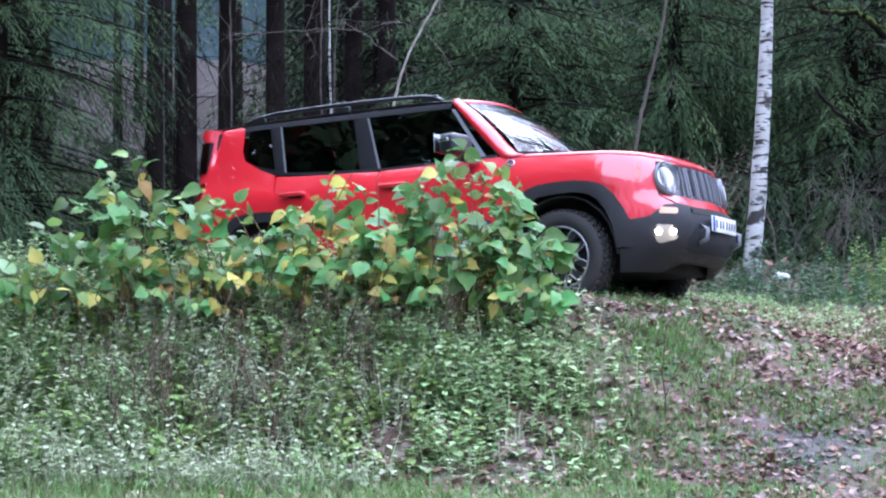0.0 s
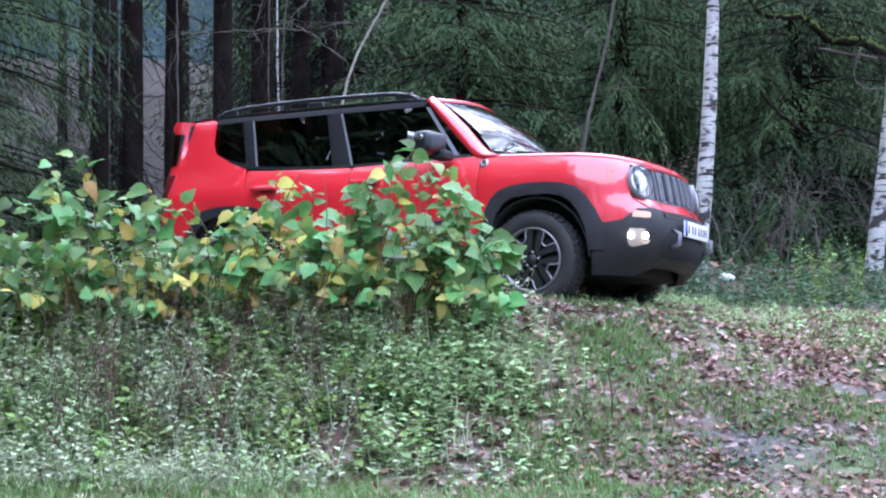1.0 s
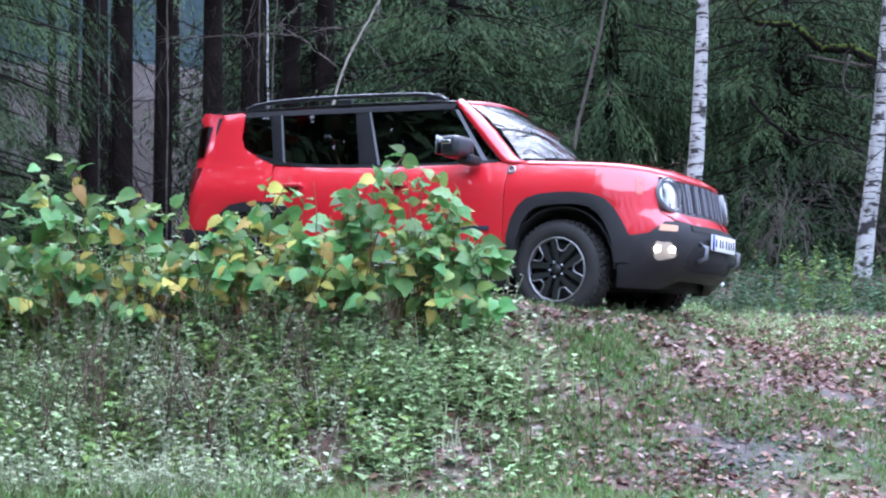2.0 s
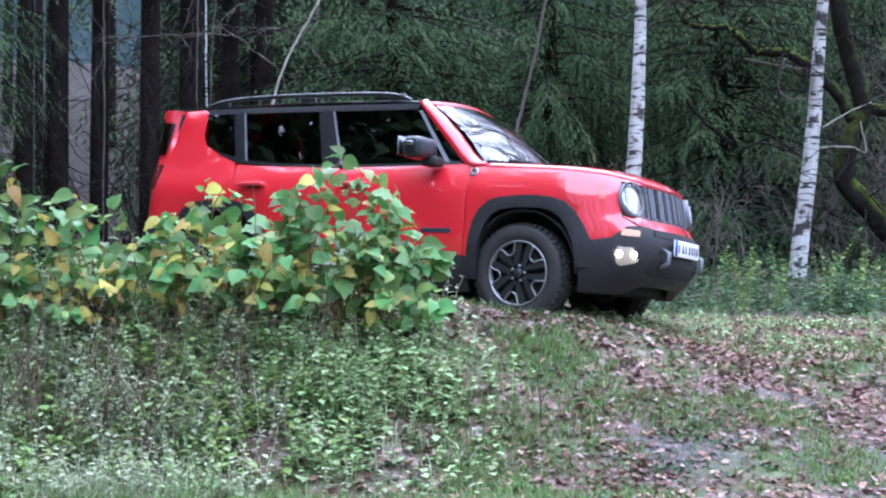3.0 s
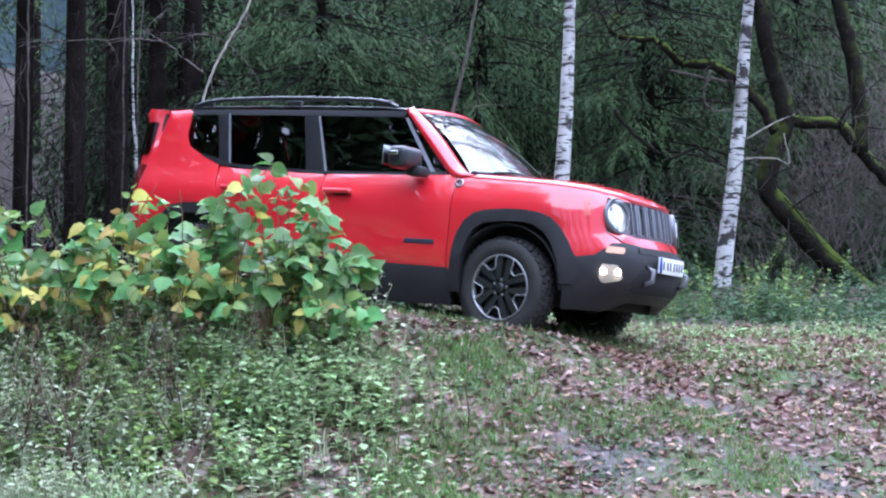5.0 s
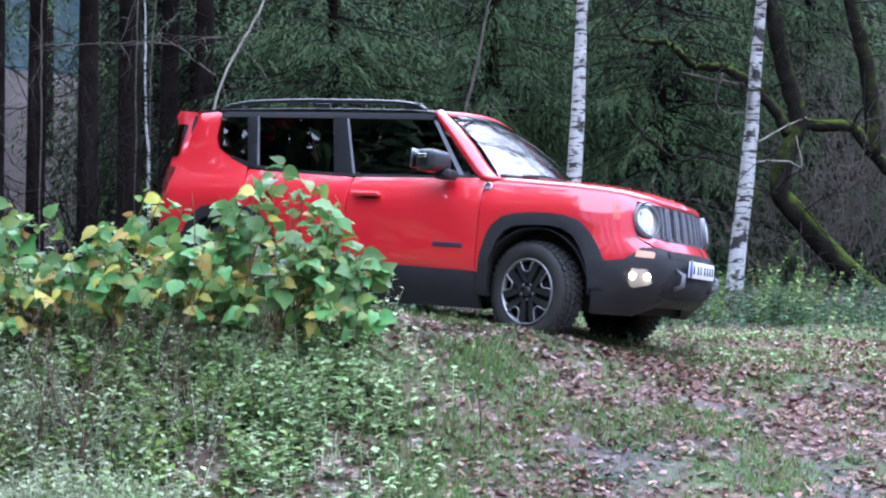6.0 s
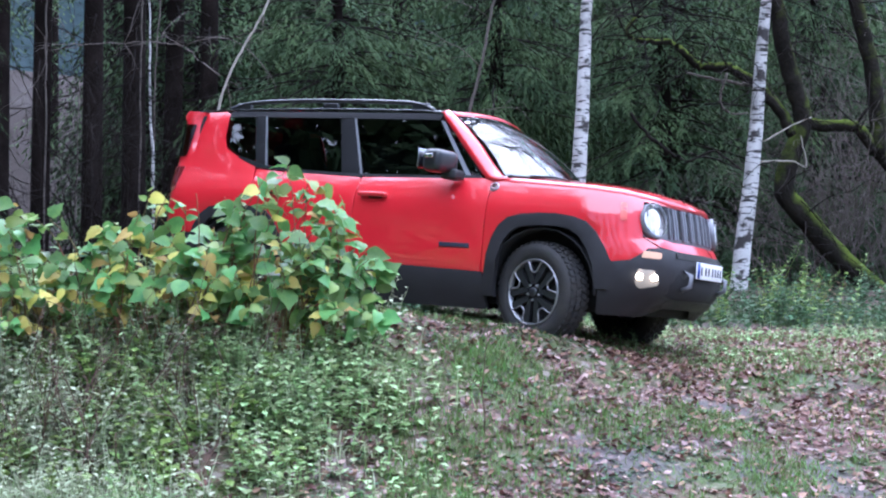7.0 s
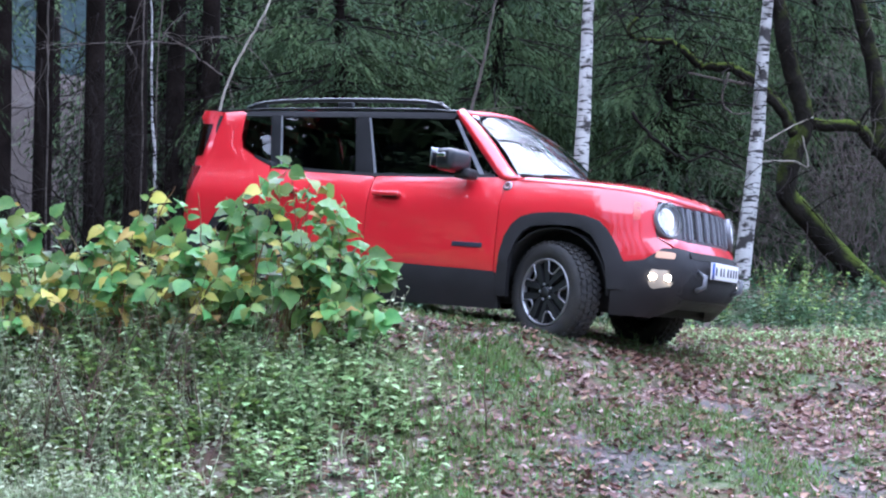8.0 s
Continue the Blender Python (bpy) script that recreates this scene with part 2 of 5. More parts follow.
# ---- trees ----
def birch_material():
    m = material("birch_bark", (0.58, 0.57, 0.55), 0.75, vary=0.18, scale=5, fine=50, bump=0.3, tint=(0.40, 0.385, 0.37))
    nt = m.node_tree
    bsdf = nt.nodes["Principled BSDF"]
    base = bsdf.inputs["Base Color"].links[0].from_socket
    co = nt.nodes.new("ShaderNodeTexCoord")
    last = base
    for scale, sz, lo, hi, seed in ((3.5, 17.0, 0.57, 0.61, 0.0), (9.0, 45.0, 0.58, 0.63, 5.0), (5.0, 5.0, 0.60, 0.66, 9.0)):
        mp = nt.nodes.new("ShaderNodeMapping")
        mp.inputs["Scale"].default_value = (scale, scale, sz)
        mp.inputs["Location"].default_value = (seed, seed, seed)
        nt.links.new(co.outputs["Object"], mp.inputs["Vector"])
        n = nt.nodes.new("ShaderNodeTexNoise")
        n.inputs["Scale"].default_value = 1.0
        n.inputs["Detail"].default_value = 3
        nt.links.new(mp.outputs[0], n.inputs["Vector"])
        r = nt.nodes.new("ShaderNodeMapRange")
        r.inputs["From Min"].default_value = lo
        r.inputs["From Max"].default_value = hi
        nt.links.new(n.outputs["Fac"], r.inputs["Value"])
        mix = nt.nodes.new("ShaderNodeMix")
        mix.data_type = "RGBA"
        mix.inputs["B"].default_value = (0.035, 0.03, 0.028, 1)
        nt.links.new(r.outputs["Result"], mix.inputs["Factor"])
        nt.links.new(last, mix.inputs["A"])
        last = mix.outputs["Result"]
    nt.links.new(last, bsdf.inputs["Base Color"])
    return m


M["birch"] = birch_material()
M["twig"] = material("grey_twig", (0.15, 0.125, 0.105), 0.85, vary=0.4, scale=8, fine=60, bump=0.5)
M["pale_twig"] = material("pale_twig", (0.45, 0.41, 0.34), 0.8, vary=0.35, scale=8, fine=60, bump=0.5)
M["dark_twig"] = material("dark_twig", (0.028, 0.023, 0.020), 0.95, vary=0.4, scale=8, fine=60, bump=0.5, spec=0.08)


def mossy_bark_material():
    """Black-brown bark with cushions of moss that grow on the upper sides of trunk and limbs."""
    m = material("moss_bark", (0.026, 0.023, 0.019), 0.95, vary=0.5, scale=5, fine=28, bump=1.0, spec=0.06)
    nt = m.node_tree
    bsdf = nt.nodes["Principled BSDF"]
    bark = bsdf.inputs["Base Color"].links[0].from_socket
    geo = nt.nodes.new("ShaderNodeNewGeometry")
    sep = nt.nodes.new("ShaderNodeSeparateXYZ")
    nt.links.new(geo.outputs["Normal"], sep.inputs[0])
    co = nt.nodes.new("ShaderNodeTexCoord")
    n = nt.nodes.new("ShaderNodeTexNoise")
    n.inputs["Scale"].default_value = 4.5
    n.inputs["Detail"].default_value = 6
    n.inputs["Roughness"].default_value = 0.7
    nt.links.new(co.outputs["Object"], n.inputs["Vector"])
    add = nt.nodes.new("ShaderNodeMath")
    add.operation = "MULTIPLY_ADD"
    add.inputs[1].default_value = 1.7
    nt.links.new(n.outputs["Fac"], add.inputs[0])
    nt.links.new(sep.outputs["Z"], add.inputs[2])
    r = nt.nodes.new("ShaderNodeMapRange")
    r.inputs["From Min"].default_value = 0.85
    r.inputs["From Max"].default_value = 1.5
    nt.links.new(add.outputs[0], r.inputs["Value"])
    tone = nt.nodes.new("ShaderNodeMix")
    tone.data_type = "RGBA"
    tone.inputs["A"].default_value = (0.050, 0.078, 0.012, 1)
    tone.inputs["B"].default_value = (0.105, 0.135, 0.020, 1)
    nt.links.new(n.outputs["Fac"], tone.inputs["Factor"])
    mix = nt.nodes.new("ShaderNodeMix")
    mix.data_type = "RGBA"
    nt.links.new(r.outputs["Result"], mix.inputs["Factor"])
    nt.links.new(bark, mix.inputs["A"])
    nt.links.new(tone.outputs["Result"], mix.inputs["B"])
    nt.links.new(mix.outputs["Result"], bsdf.inputs["Base Color"])
    return m


M["moss_bark"] = mossy_bark_material()


def bend(points, steps=6, jitter=0.0, seed=0):
    """A smooth line through points (Catmull-Rom), shaken a little."""
    rnd = random.Random(seed)
    p = [Vector(q) for q in points]
    p = [p[0] * 2 - p[1], *p, p[-1] * 2 - p[-2]]
    out = []
    for i in range(1, len(p) - 2):
        for k in range(steps):
            t = k / steps
            a, b, c, d = p[i - 1:i + 3]
            v = 0.5 * ((2 * b) + (c - a) * t + (2 * a - 5 * b + 4 * c - d) * t * t + (3 * b - a - 3 * c + d) * t ** 3)
            out.append(v + Vector([rnd.uniform(-jitter, jitter) for _ in range(3)]))
    out.append(p[-2])
    return out


def taper(n, a, b, power=1.0):
    return [a + (b - a) * (i / (n - 1)) ** power for i in range(n)]


def twigs(rnd, start, way, length, r, depth, verts, faces, droop=0.1, sides=4):
    """A bare branch that forks into thinner ones."""
    way = Vector(way).normalized()
    pts, d = [Vector(start)], way
    n = 5
    for _ in range(n):
        d = (d + Vector([rnd.uniform(-0.28, 0.28) for _ in range(3)]) + Vector((0, 0, -droop))).normalized()
        pts.append(pts[-1] + d * length / n)
    tube_data(pts, taper(n + 1, r, r * 0.35), sides, verts, faces)
    if depth > 0:
        for i in range(1, n + 1):
            for _ in range(rnd.choice((1, 1, 2))):
                side = (d + Vector([rnd.uniform(-1, 1) for _ in range(3)])).normalized()
                twigs(rnd, pts[i], side, length * rnd.uniform(0.3, 0.55), r * 0.45, depth - 1, verts, faces, droop, 3)


def twig_part(name, mat, parent, rnd, *args):
    """One forked twig as a part of its own."""
    v, f = [], []
    twigs(rnd, *args[:4], args[4], v, f, *args[5:])
    return mesh_part(name, v, f, mat, parent)


def birch(foot, top, r0, label, limbs=70, seed=1):
    """A leaning white birch from its foot through a point high up, with bare limbs above."""
    rnd = random.Random(seed)
    foot, top = Vector(foot), Vector(top)
    way = top - foot
    end = foot + way * (11.0 / way.length)
    mid = foot.lerp(end, 0.18) + Vector((0.03, 0.0, 0))
    pts = bend([foot, mid, foot.lerp(end, 0.33), foot.lerp(end, 0.6) + Vector((0.1, 0.1, 0)), end], 7, 0.006, seed)
    thing = empty("birch_tree", pose(*foot), label=label, category="tree")
    n = len(pts)
    rr = taper(n, r0, 0.02)
    rr[0] *= 1.35
    rr[1] *= 1.12
    v, f = tube_data([p - foot for p in pts], rr, 14)
    mesh_part("trunk", v, f, M["birch"], thing)
    for i in range(limbs):
        k = rnd.randint(int(n * 0.55), int(n * 0.9))
        twig_part("limb", M["dark_twig"], thing, rnd, pts[k] - foot, (rnd.uniform(-1, 1), rnd.uniform(-1, 1), 0.8), rnd.uniform(1.2, 2.6), rr[k] * 0.4, 2, 0.08)
    return thing


def frond(rnd, start, way, up, length, width, verts, faces):
    """One small shoot of needles: a folded pointed flake."""
    way = way.normalized()
    side = way.cross(up)
    if side.length < 1e-4:
        side = Vector((1, 0, 0))
    side = side.normalized() * width
    mid, tip = start + way * length * 0.45, start + way * length
    low = Vector((0, 0, -0.5 * width))
    b = len(verts)
    verts += [tuple(start), tuple(mid + side + low), tuple(tip + low), tuple(mid - side + low)]
    faces += [(b, b + 1, b + 2), (b, b + 2, b + 3)]


def bough(rnd, start, heading, length, verts, faces, wood_v, wood_f, fine=1.0, droop=0.35, fat=1.0, hang=0.0):
    """A spruce bough: a drooping axis with side shoots that are feathered with needles."""
    d = Vector((math.cos(heading), math.sin(heading), rnd.uniform(-0.12, 0.15)))
    pts = [Vector(start)]
    n = 7
    for i in range(n):
        d = (d + Vector((rnd.uniform(-0.08, 0.08), rnd.uniform(-0.08, 0.08), -droop * 0.17 + 0.06 * (i > 4)))).normalized()
        pts.append(pts[-1] + d * length / n)
    tube_data(pts[::2] + pts[-1:], taper(5, 0.016 * length ** 0.5, 0.004), 3, wood_v, wood_f)
    up = Vector((0, 0, 1))
    m = int(12 * length * fine)
    for k in range(m):
        t = (0.15 + 0.85 * (k + rnd.random()) / m) * n
        i = min(int(t), n - 1)
        p = pts[i].lerp(pts[i + 1], t - i)
        ax = (pts[i + 1] - pts[i]).normalized()
        side = ax.cross(up).normalized() * (1 if k % 2 else -1)
        way = (ax * rnd.uniform(0.5, 1.0) + side * rnd.uniform(0.5, 1.0) + Vector((0, 0, rnd.uniform(-0.65, 0.05)))).normalized()
        reach = length * (0.34 - 0.22 * t / n) * rnd.uniform(0.6, 1.3) + 0.1
        q = max(3, int(reach / 0.038 * fine))
        across = way.cross(up).normalized()
        for j in range(q):
            s = (j + 0.5) / q
            at = p + way * reach * s * (1 - 0.5 * hang * s) + Vector((0, 0, -(0.3 + 1.1 * hang) * reach * s * s))
            sg = 1 if j % 2 else -1
            fw = way * rnd.uniform(0.5, 1.0) + across * sg * rnd.uniform(0.25, 0.9) * (1 - 0.6 * s) + Vector((0, 0, rnd.uniform(-0.55, 0.1) - 1.3 * hang * s))
            frond(rnd, at, fw, Vector((rnd.uniform(-0.6, 0.6), rnd.uniform(-0.6, 0.6), 1)), rnd.uniform(0.08, 0.15) / fine ** 0.35, rnd.uniform(0.008, 0.0145) * fat / fine ** 0.85, verts, faces)


def spruce(height, low, dense, seed, radius=2.4, trunk=0.16, fine=1.0, seen_to=5.2, fat=1.0, hang=0.0):
    """A spruce: trunk and a crown of drooping boughs, finest where it faces the track."""
    rnd = random.Random(seed)
    thing = empty("spruce_tree", label="dark green spruce with drooping boughs at the forest edge", category="tree")
    thing["group"] = "spruces of the forest"
    v, f = tube_data([(0, 0, -0.3), (0, 0, 0.3), (0.05, 0.02, height * 0.3), (0, 0, height * 0.7), (0, 0, height)], [trunk * 1.3, trunk, trunk * 0.85, trunk * 0.45, 0.02], 10)
    mesh_part("trunk", v, f, M["bark_spruce"], thing)
    v, f, wv, wf = [], [], [], []
    z = low
    while z < height - 0.3:
        near = z < seen_to
        r = radius * (1 - z / height) ** 0.7
        for _ in range(dense if near else max(4, dense // 2)):
            a = rnd.uniform(0, 2 * math.pi)
            front = math.sin(a) < 0.6
            bough(rnd, (0, 0, z + rnd.uniform(-0.16, 0.16)), a, max(0.25, r * rnd.uniform(0.7, 1.15)), v, f, wv, wf, fine if near and front else min(fine, 0.32), 0.40, fat, hang)
        z += 0.34 if near else 0.6
    mesh_part("crown", v, f, M["spruce"], thing)
    if fine >= 0.5:
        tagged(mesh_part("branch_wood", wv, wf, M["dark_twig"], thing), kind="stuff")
    return thing


def bare_trunk(x, y, r, seed, height=13.0):
    """A straight dark spruce stem of the closed wood, with dead snags and a high crown."""
    rnd = random.Random(seed)
    z = ground_z(x, y)
    thing = empty("spruce_tree", pose(x, y, z - 0.1), label="dark bare spruce stem with dead snags inside the wood", category="tree", group="stems of the wood")
    lean = rnd.uniform(-0.15, 0.15)
    v, f = tube_data([(0, 0, -0.2), (0, 0, 0.25), (lean * 0.4, 0, height * 0.4), (lean, 0, height)], [r * 1.35, r, r * 0.85, r * 0.3], 10)
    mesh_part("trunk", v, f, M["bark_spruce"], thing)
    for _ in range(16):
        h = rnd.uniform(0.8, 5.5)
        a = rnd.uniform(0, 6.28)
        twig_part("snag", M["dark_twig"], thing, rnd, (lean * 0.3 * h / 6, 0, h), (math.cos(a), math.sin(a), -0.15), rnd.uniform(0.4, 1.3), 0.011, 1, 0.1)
    v, f, wv, wf = [], [], [], []
    for i in range(34):
        h = rnd.uniform(5.5, height - 0.3)
        bough(rnd, (lean * h / height, 0, h), rnd.uniform(0, 6.28), 2.3 * (1 - (h - 5) / (height - 3)) * rnd.uniform(0.8, 1.2) + 0.2, v, f, wv, wf, 0.4, 0.4)
    mesh_part("crown", v, f, M["spruce"], thing)
    return thing


def build_trees():
    birch((3.24, 14.0, 0.7), (3.44, 14.0, 3.94), 0.098, "slender white birch with black marks beside the track", seed=3)
    birch((5.30, 14.5, 0.7), (5.69, 14.5, 4.42), 0.105, "leaning white birch with peeling bark and black marks", seed=4)
    # young spruces along the edge, older ones inside the wood, to its sides and behind the camera
    # kind 4 stands unseen, left and behind the camera, added to darken the panes' reflections
    kinds = [spruce(6.8, 0.6, 11, 11, 2.6, 0.12, 1.0, hang=0.15, fat=0.9), spruce(7.4, 0.7, 11, 12, 2.5, 0.13, 1.05, hang=0.75, fat=0.9), spruce(11, 0.8, 9, 13, 2.6, 0.16, 0.55, hang=0.25), spruce(20, 1.0, 7, 14, 3.5, 0.24, 0.5, 8.0), spruce(18, 0.6, 12, 15, 3.8, 0.22, 0.26, 2.0, 5.0), spruce(15, 0.3, 11, 16, 3.4, 0.2, 0.26, 2.0, 2.6), spruce(11, 0.8, 11, 17, 2.6, 0.16, 1.2, hang=0.2, fat=0.6)]
    spots = [(0.9, 17.2, 0), (3.1, 17.8, 1), (-7.6, 18.2, 2), (-8.7, 21.5, 3), (-8.0, 6.0, 4), (2.8, 27.0, 5), (-5.0, 14.6, 6), (5.4, 17.6, 0), (7.7, 17.8, 1), (10.2, 16.8, 0), (2.0, 20.3, 2), (4.4, 20.5, 2), (6.6, 20.4, 2), (9.0, 20.0, 2), (11.5, 19.0, 2),
             (-7.6, 14.2, 6), (0.3, 21.5, 2), (-1.0, 20.6, 2), (-0.9, 23.5, 2), (-1.7, 22.3, 2), (-2.2, 26.5, 2), (1.7, 24.0, 2), (4.0, 24.5, 2), (6.6, 24.4, 2), (9.2, 24.0, 2), (12.0, 23.0, 2), (14.5, 20.0, 2),
             (-10.6, 16.5, 4), (-7.6, 9.3, 4), (-9.0, 12.4, 4), (-6.9, 7.6, 4), (-9.6, 7.8, 4), (-9.4, 4.2, 4), (-7.0, 3.8, 4), (-10.2, 10.4, 4), (-13, 5, 4), (-12, -3, 4), (-10, -14, 4), (-5, -20, 4), (1, -21, 4), (7, -21, 4), (14, -17, 4), (-14, 0, 4), 
             (-13, 31, 3), (-13.8, 37, 3), (-12.0, 26, 3), (-1.5, 37, 3), (-0.8, 33.5, 3), (1.2, 30, 2), (5, 32, 2), (9, 31, 2), (13, 28, 2), (-15, 22, 3), (-0.3, 27.5, 2), (0.6, 25.6, 2),
             *[(x + 0.7 * math.sin(3.1 * x + y), y, 5) for y, x0 in ((27.0, 5.0), (30.0, -0.6), (33.5, 0.4), (37.0, -0.4)) for x in [x0 + 2.6 * j for j in range(7 if y < 30 else 8)]]]
    for i, (x, y, kind) in enumerate(spots):
        m = pose(x, y, ground_z(x, y), 0, 0, 24.0 * math.sin(i * 2.3) + (180 if y < 8 else 0))
        if i < 7:
            kinds[i].matrix_world = m
        else:
            copy_thing(kinds[kind], m)
    # young spruces under the stems
    for x, y, kind, size in ((-3.75, 15.3, 0, 0.30), (-4.5, 18.5, 0, 0.42), (-4.3, 21.2, 2, 0.30), (-5.1, 24.5, 2, 0.38), (-6.4, 28.5, 2, 0.40), (-8.2, 33.0, 2, 0.36)):
        copy_thing(kinds[kind], pose(x, y, ground_z(x, y), 0, 0, 9 * x) @ Matrix.Scale(size, 4))
    stems = [(-3.70, 17.0, 0.115), (-3.33, 17.2, 0.145), (-2.95, 18.0, 0.13), (-5.75, 19.0, 0.15), (-2.2, 17.4, 0.14), (-1.75, 18.2, 0.17), (-1.35, 19.4, 0.15), (-0.75, 18.0, 0.14),
             (-6.9, 21.5, 0.17), (-1.9, 21.5, 0.16), (-0.6, 22.5, 0.17), (-2.6, 24.0, 0.16), (-7.9, 25.0, 0.18), (-1.2, 26.5, 0.18), (1.0, 26.0, 0.18), (-3.4, 29.0, 0.17), (-9.8, 28.0, 0.18), (-6.6, 32.0, 0.12), (-7.6, 38.0, 0.15), (-6.5, 42.0, 0.16), (-8.6, 35.0, 0.13), (-9.9, 43.0, 0.17)]
    for i, (x, y, r) in enumerate(stems):
        bare_trunk(x, y, r, 40 + i)


build_trees()


def far_hillside():
    """A distant wooded hillside that shows through the clearing: ridges of far tree tops, one behind the other."""
    # the haze of distance is put into this blue-grey base colour
    m = material("hazed_far_wood", (0.078, 0.105, 0.108), 1.0, vary=0.35, scale=0.22, fine=1.4, bump=0.0, tint=(0.045, 0.068, 0.068), spec=0.0)
    rnd = random.Random(77)
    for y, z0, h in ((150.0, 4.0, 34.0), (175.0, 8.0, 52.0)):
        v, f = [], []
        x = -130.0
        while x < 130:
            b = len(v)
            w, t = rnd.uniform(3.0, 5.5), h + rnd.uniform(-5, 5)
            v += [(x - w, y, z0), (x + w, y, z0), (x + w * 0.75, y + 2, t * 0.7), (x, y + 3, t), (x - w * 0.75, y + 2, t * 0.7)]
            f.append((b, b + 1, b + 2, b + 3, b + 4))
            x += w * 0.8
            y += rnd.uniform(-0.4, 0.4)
        tagged(mesh_part("backdrop", v, f, m, smooth=False), "distant wooded hillside, grey-green with the mist's haze painted in", "backdrop", kind="structure")


far_hillside()

TWIG_LINES = {
    "trunk": [(7.93, 14.60, 0.37), (7.13, 14.60, 1.03), (6.57, 14.60, 1.51), (6.19, 14.60, 1.93), (5.95, 14.60, 2.22), (6.00, 14.60, 2.58), (6.17, 14.60, 3.04), (6.06, 14.60, 3.47), (5.94, 14.60, 3.93), (5.84, 14.60, 4.45), (5.73, 14.60, 5.24)],
    "limb_right": [(6.17, 14.60, 3.04), (6.40, 14.60, 3.00), (6.81, 14.60, 2.99), (7.08, 14.60, 2.70), (7.45, 14.60, 2.31)],
    "limb_up": [(7.08, 14.60, 2.67), (7.08, 14.60, 3.20), (6.98, 14.60, 3.84), (6.82, 14.60, 4.45), (6.63, 14.60, 5.28)],
    "limb_left": [(6.06, 14.60, 2.88), (5.90, 14.60, 3.14), (5.57, 14.60, 3.48), (5.28, 14.60, 3.65), (4.95, 14.60, 3.65), (4.78, 14.60, 3.77), (4.62, 14.60, 3.90), (4.29, 14.60, 3.93), (4.07, 14.60, 3.98), (4.17, 14.60, 4.20), (4.32, 14.60, 4.21)],
    "strand": [(5.51, 14.55, 3.43), (5.26, 14.55, 3.48), (4.76, 14.55, 3.56)],
    "curl": [(5.22, 14.50, 3.56), (5.17, 14.50, 3.42), (5.14, 14.50, 3.23), (5.27, 14.50, 3.10), (5.47, 14.50, 3.11)],
    "low": [(4.29, 15.20, 3.18), (4.47, 15.20, 2.95), (4.74, 15.20, 2.74), (4.98, 15.20, 2.62), (5.32, 15.20, 2.74), (5.66, 15.20, 2.52)],
    "pale1": [(5.62, 14.40, 2.78), (5.92, 14.40, 2.95), (6.19, 14.40, 3.07)],
    "pale2": [(5.58, 14.40, 2.55), (5.95, 14.40, 2.56), (6.12, 14.40, 2.51), (6.06, 14.40, 2.85)],
    "fork": [(-0.95, 13.00, 0.70), (-0.80, 13.00, 1.39), (-0.62, 13.00, 2.06), (-0.47, 13.00, 2.77), (-0.38, 13.00, 3.09), (-0.22, 13.00, 3.43), (-0.04, 13.00, 3.76), (0.09, 13.00, 4.12)],
    "forkside": [(-0.44, 13.00, 3.13), (-0.62, 13.00, 3.27), (-0.80, 13.00, 3.41), (-1.02, 13.00, 3.45), (-1.36, 13.00, 3.43), (-1.75, 13.00, 3.39), (-2.08, 13.00, 3.34)],
    "sapC": [(2.02, 15.50, 0.75), (2.12, 15.50, 1.46), (2.28, 15.50, 2.65), (2.39, 15.50, 3.15), (2.53, 15.50, 3.72), (2.64, 15.50, 4.28), (2.73, 15.50, 4.78)],
    "whiteL": [(-1.52, 16.50, 2.61), (-1.52, 16.50, 3.75), (-1.51, 16.50, 4.60)],
    "whiteL2": [(-1.38, 16.70, 2.63), (-1.36, 16.70, 3.78), (-1.32, 16.70, 4.64)],
    "whiteL3": [(-2.60, 16.20, 3.00), (-2.61, 16.20, 3.98), (-2.60, 16.20, 4.53)],
    "white4": [(-1.32, 16.00, 1.54), (-1.32, 16.00, 2.48), (-1.36, 16.00, 3.22), (-1.38, 16.00, 4.09)],
    "white5": [(-2.26, 16.30, 1.74), (-2.25, 16.30, 2.35), (-2.24, 16.30, 2.83)],
}


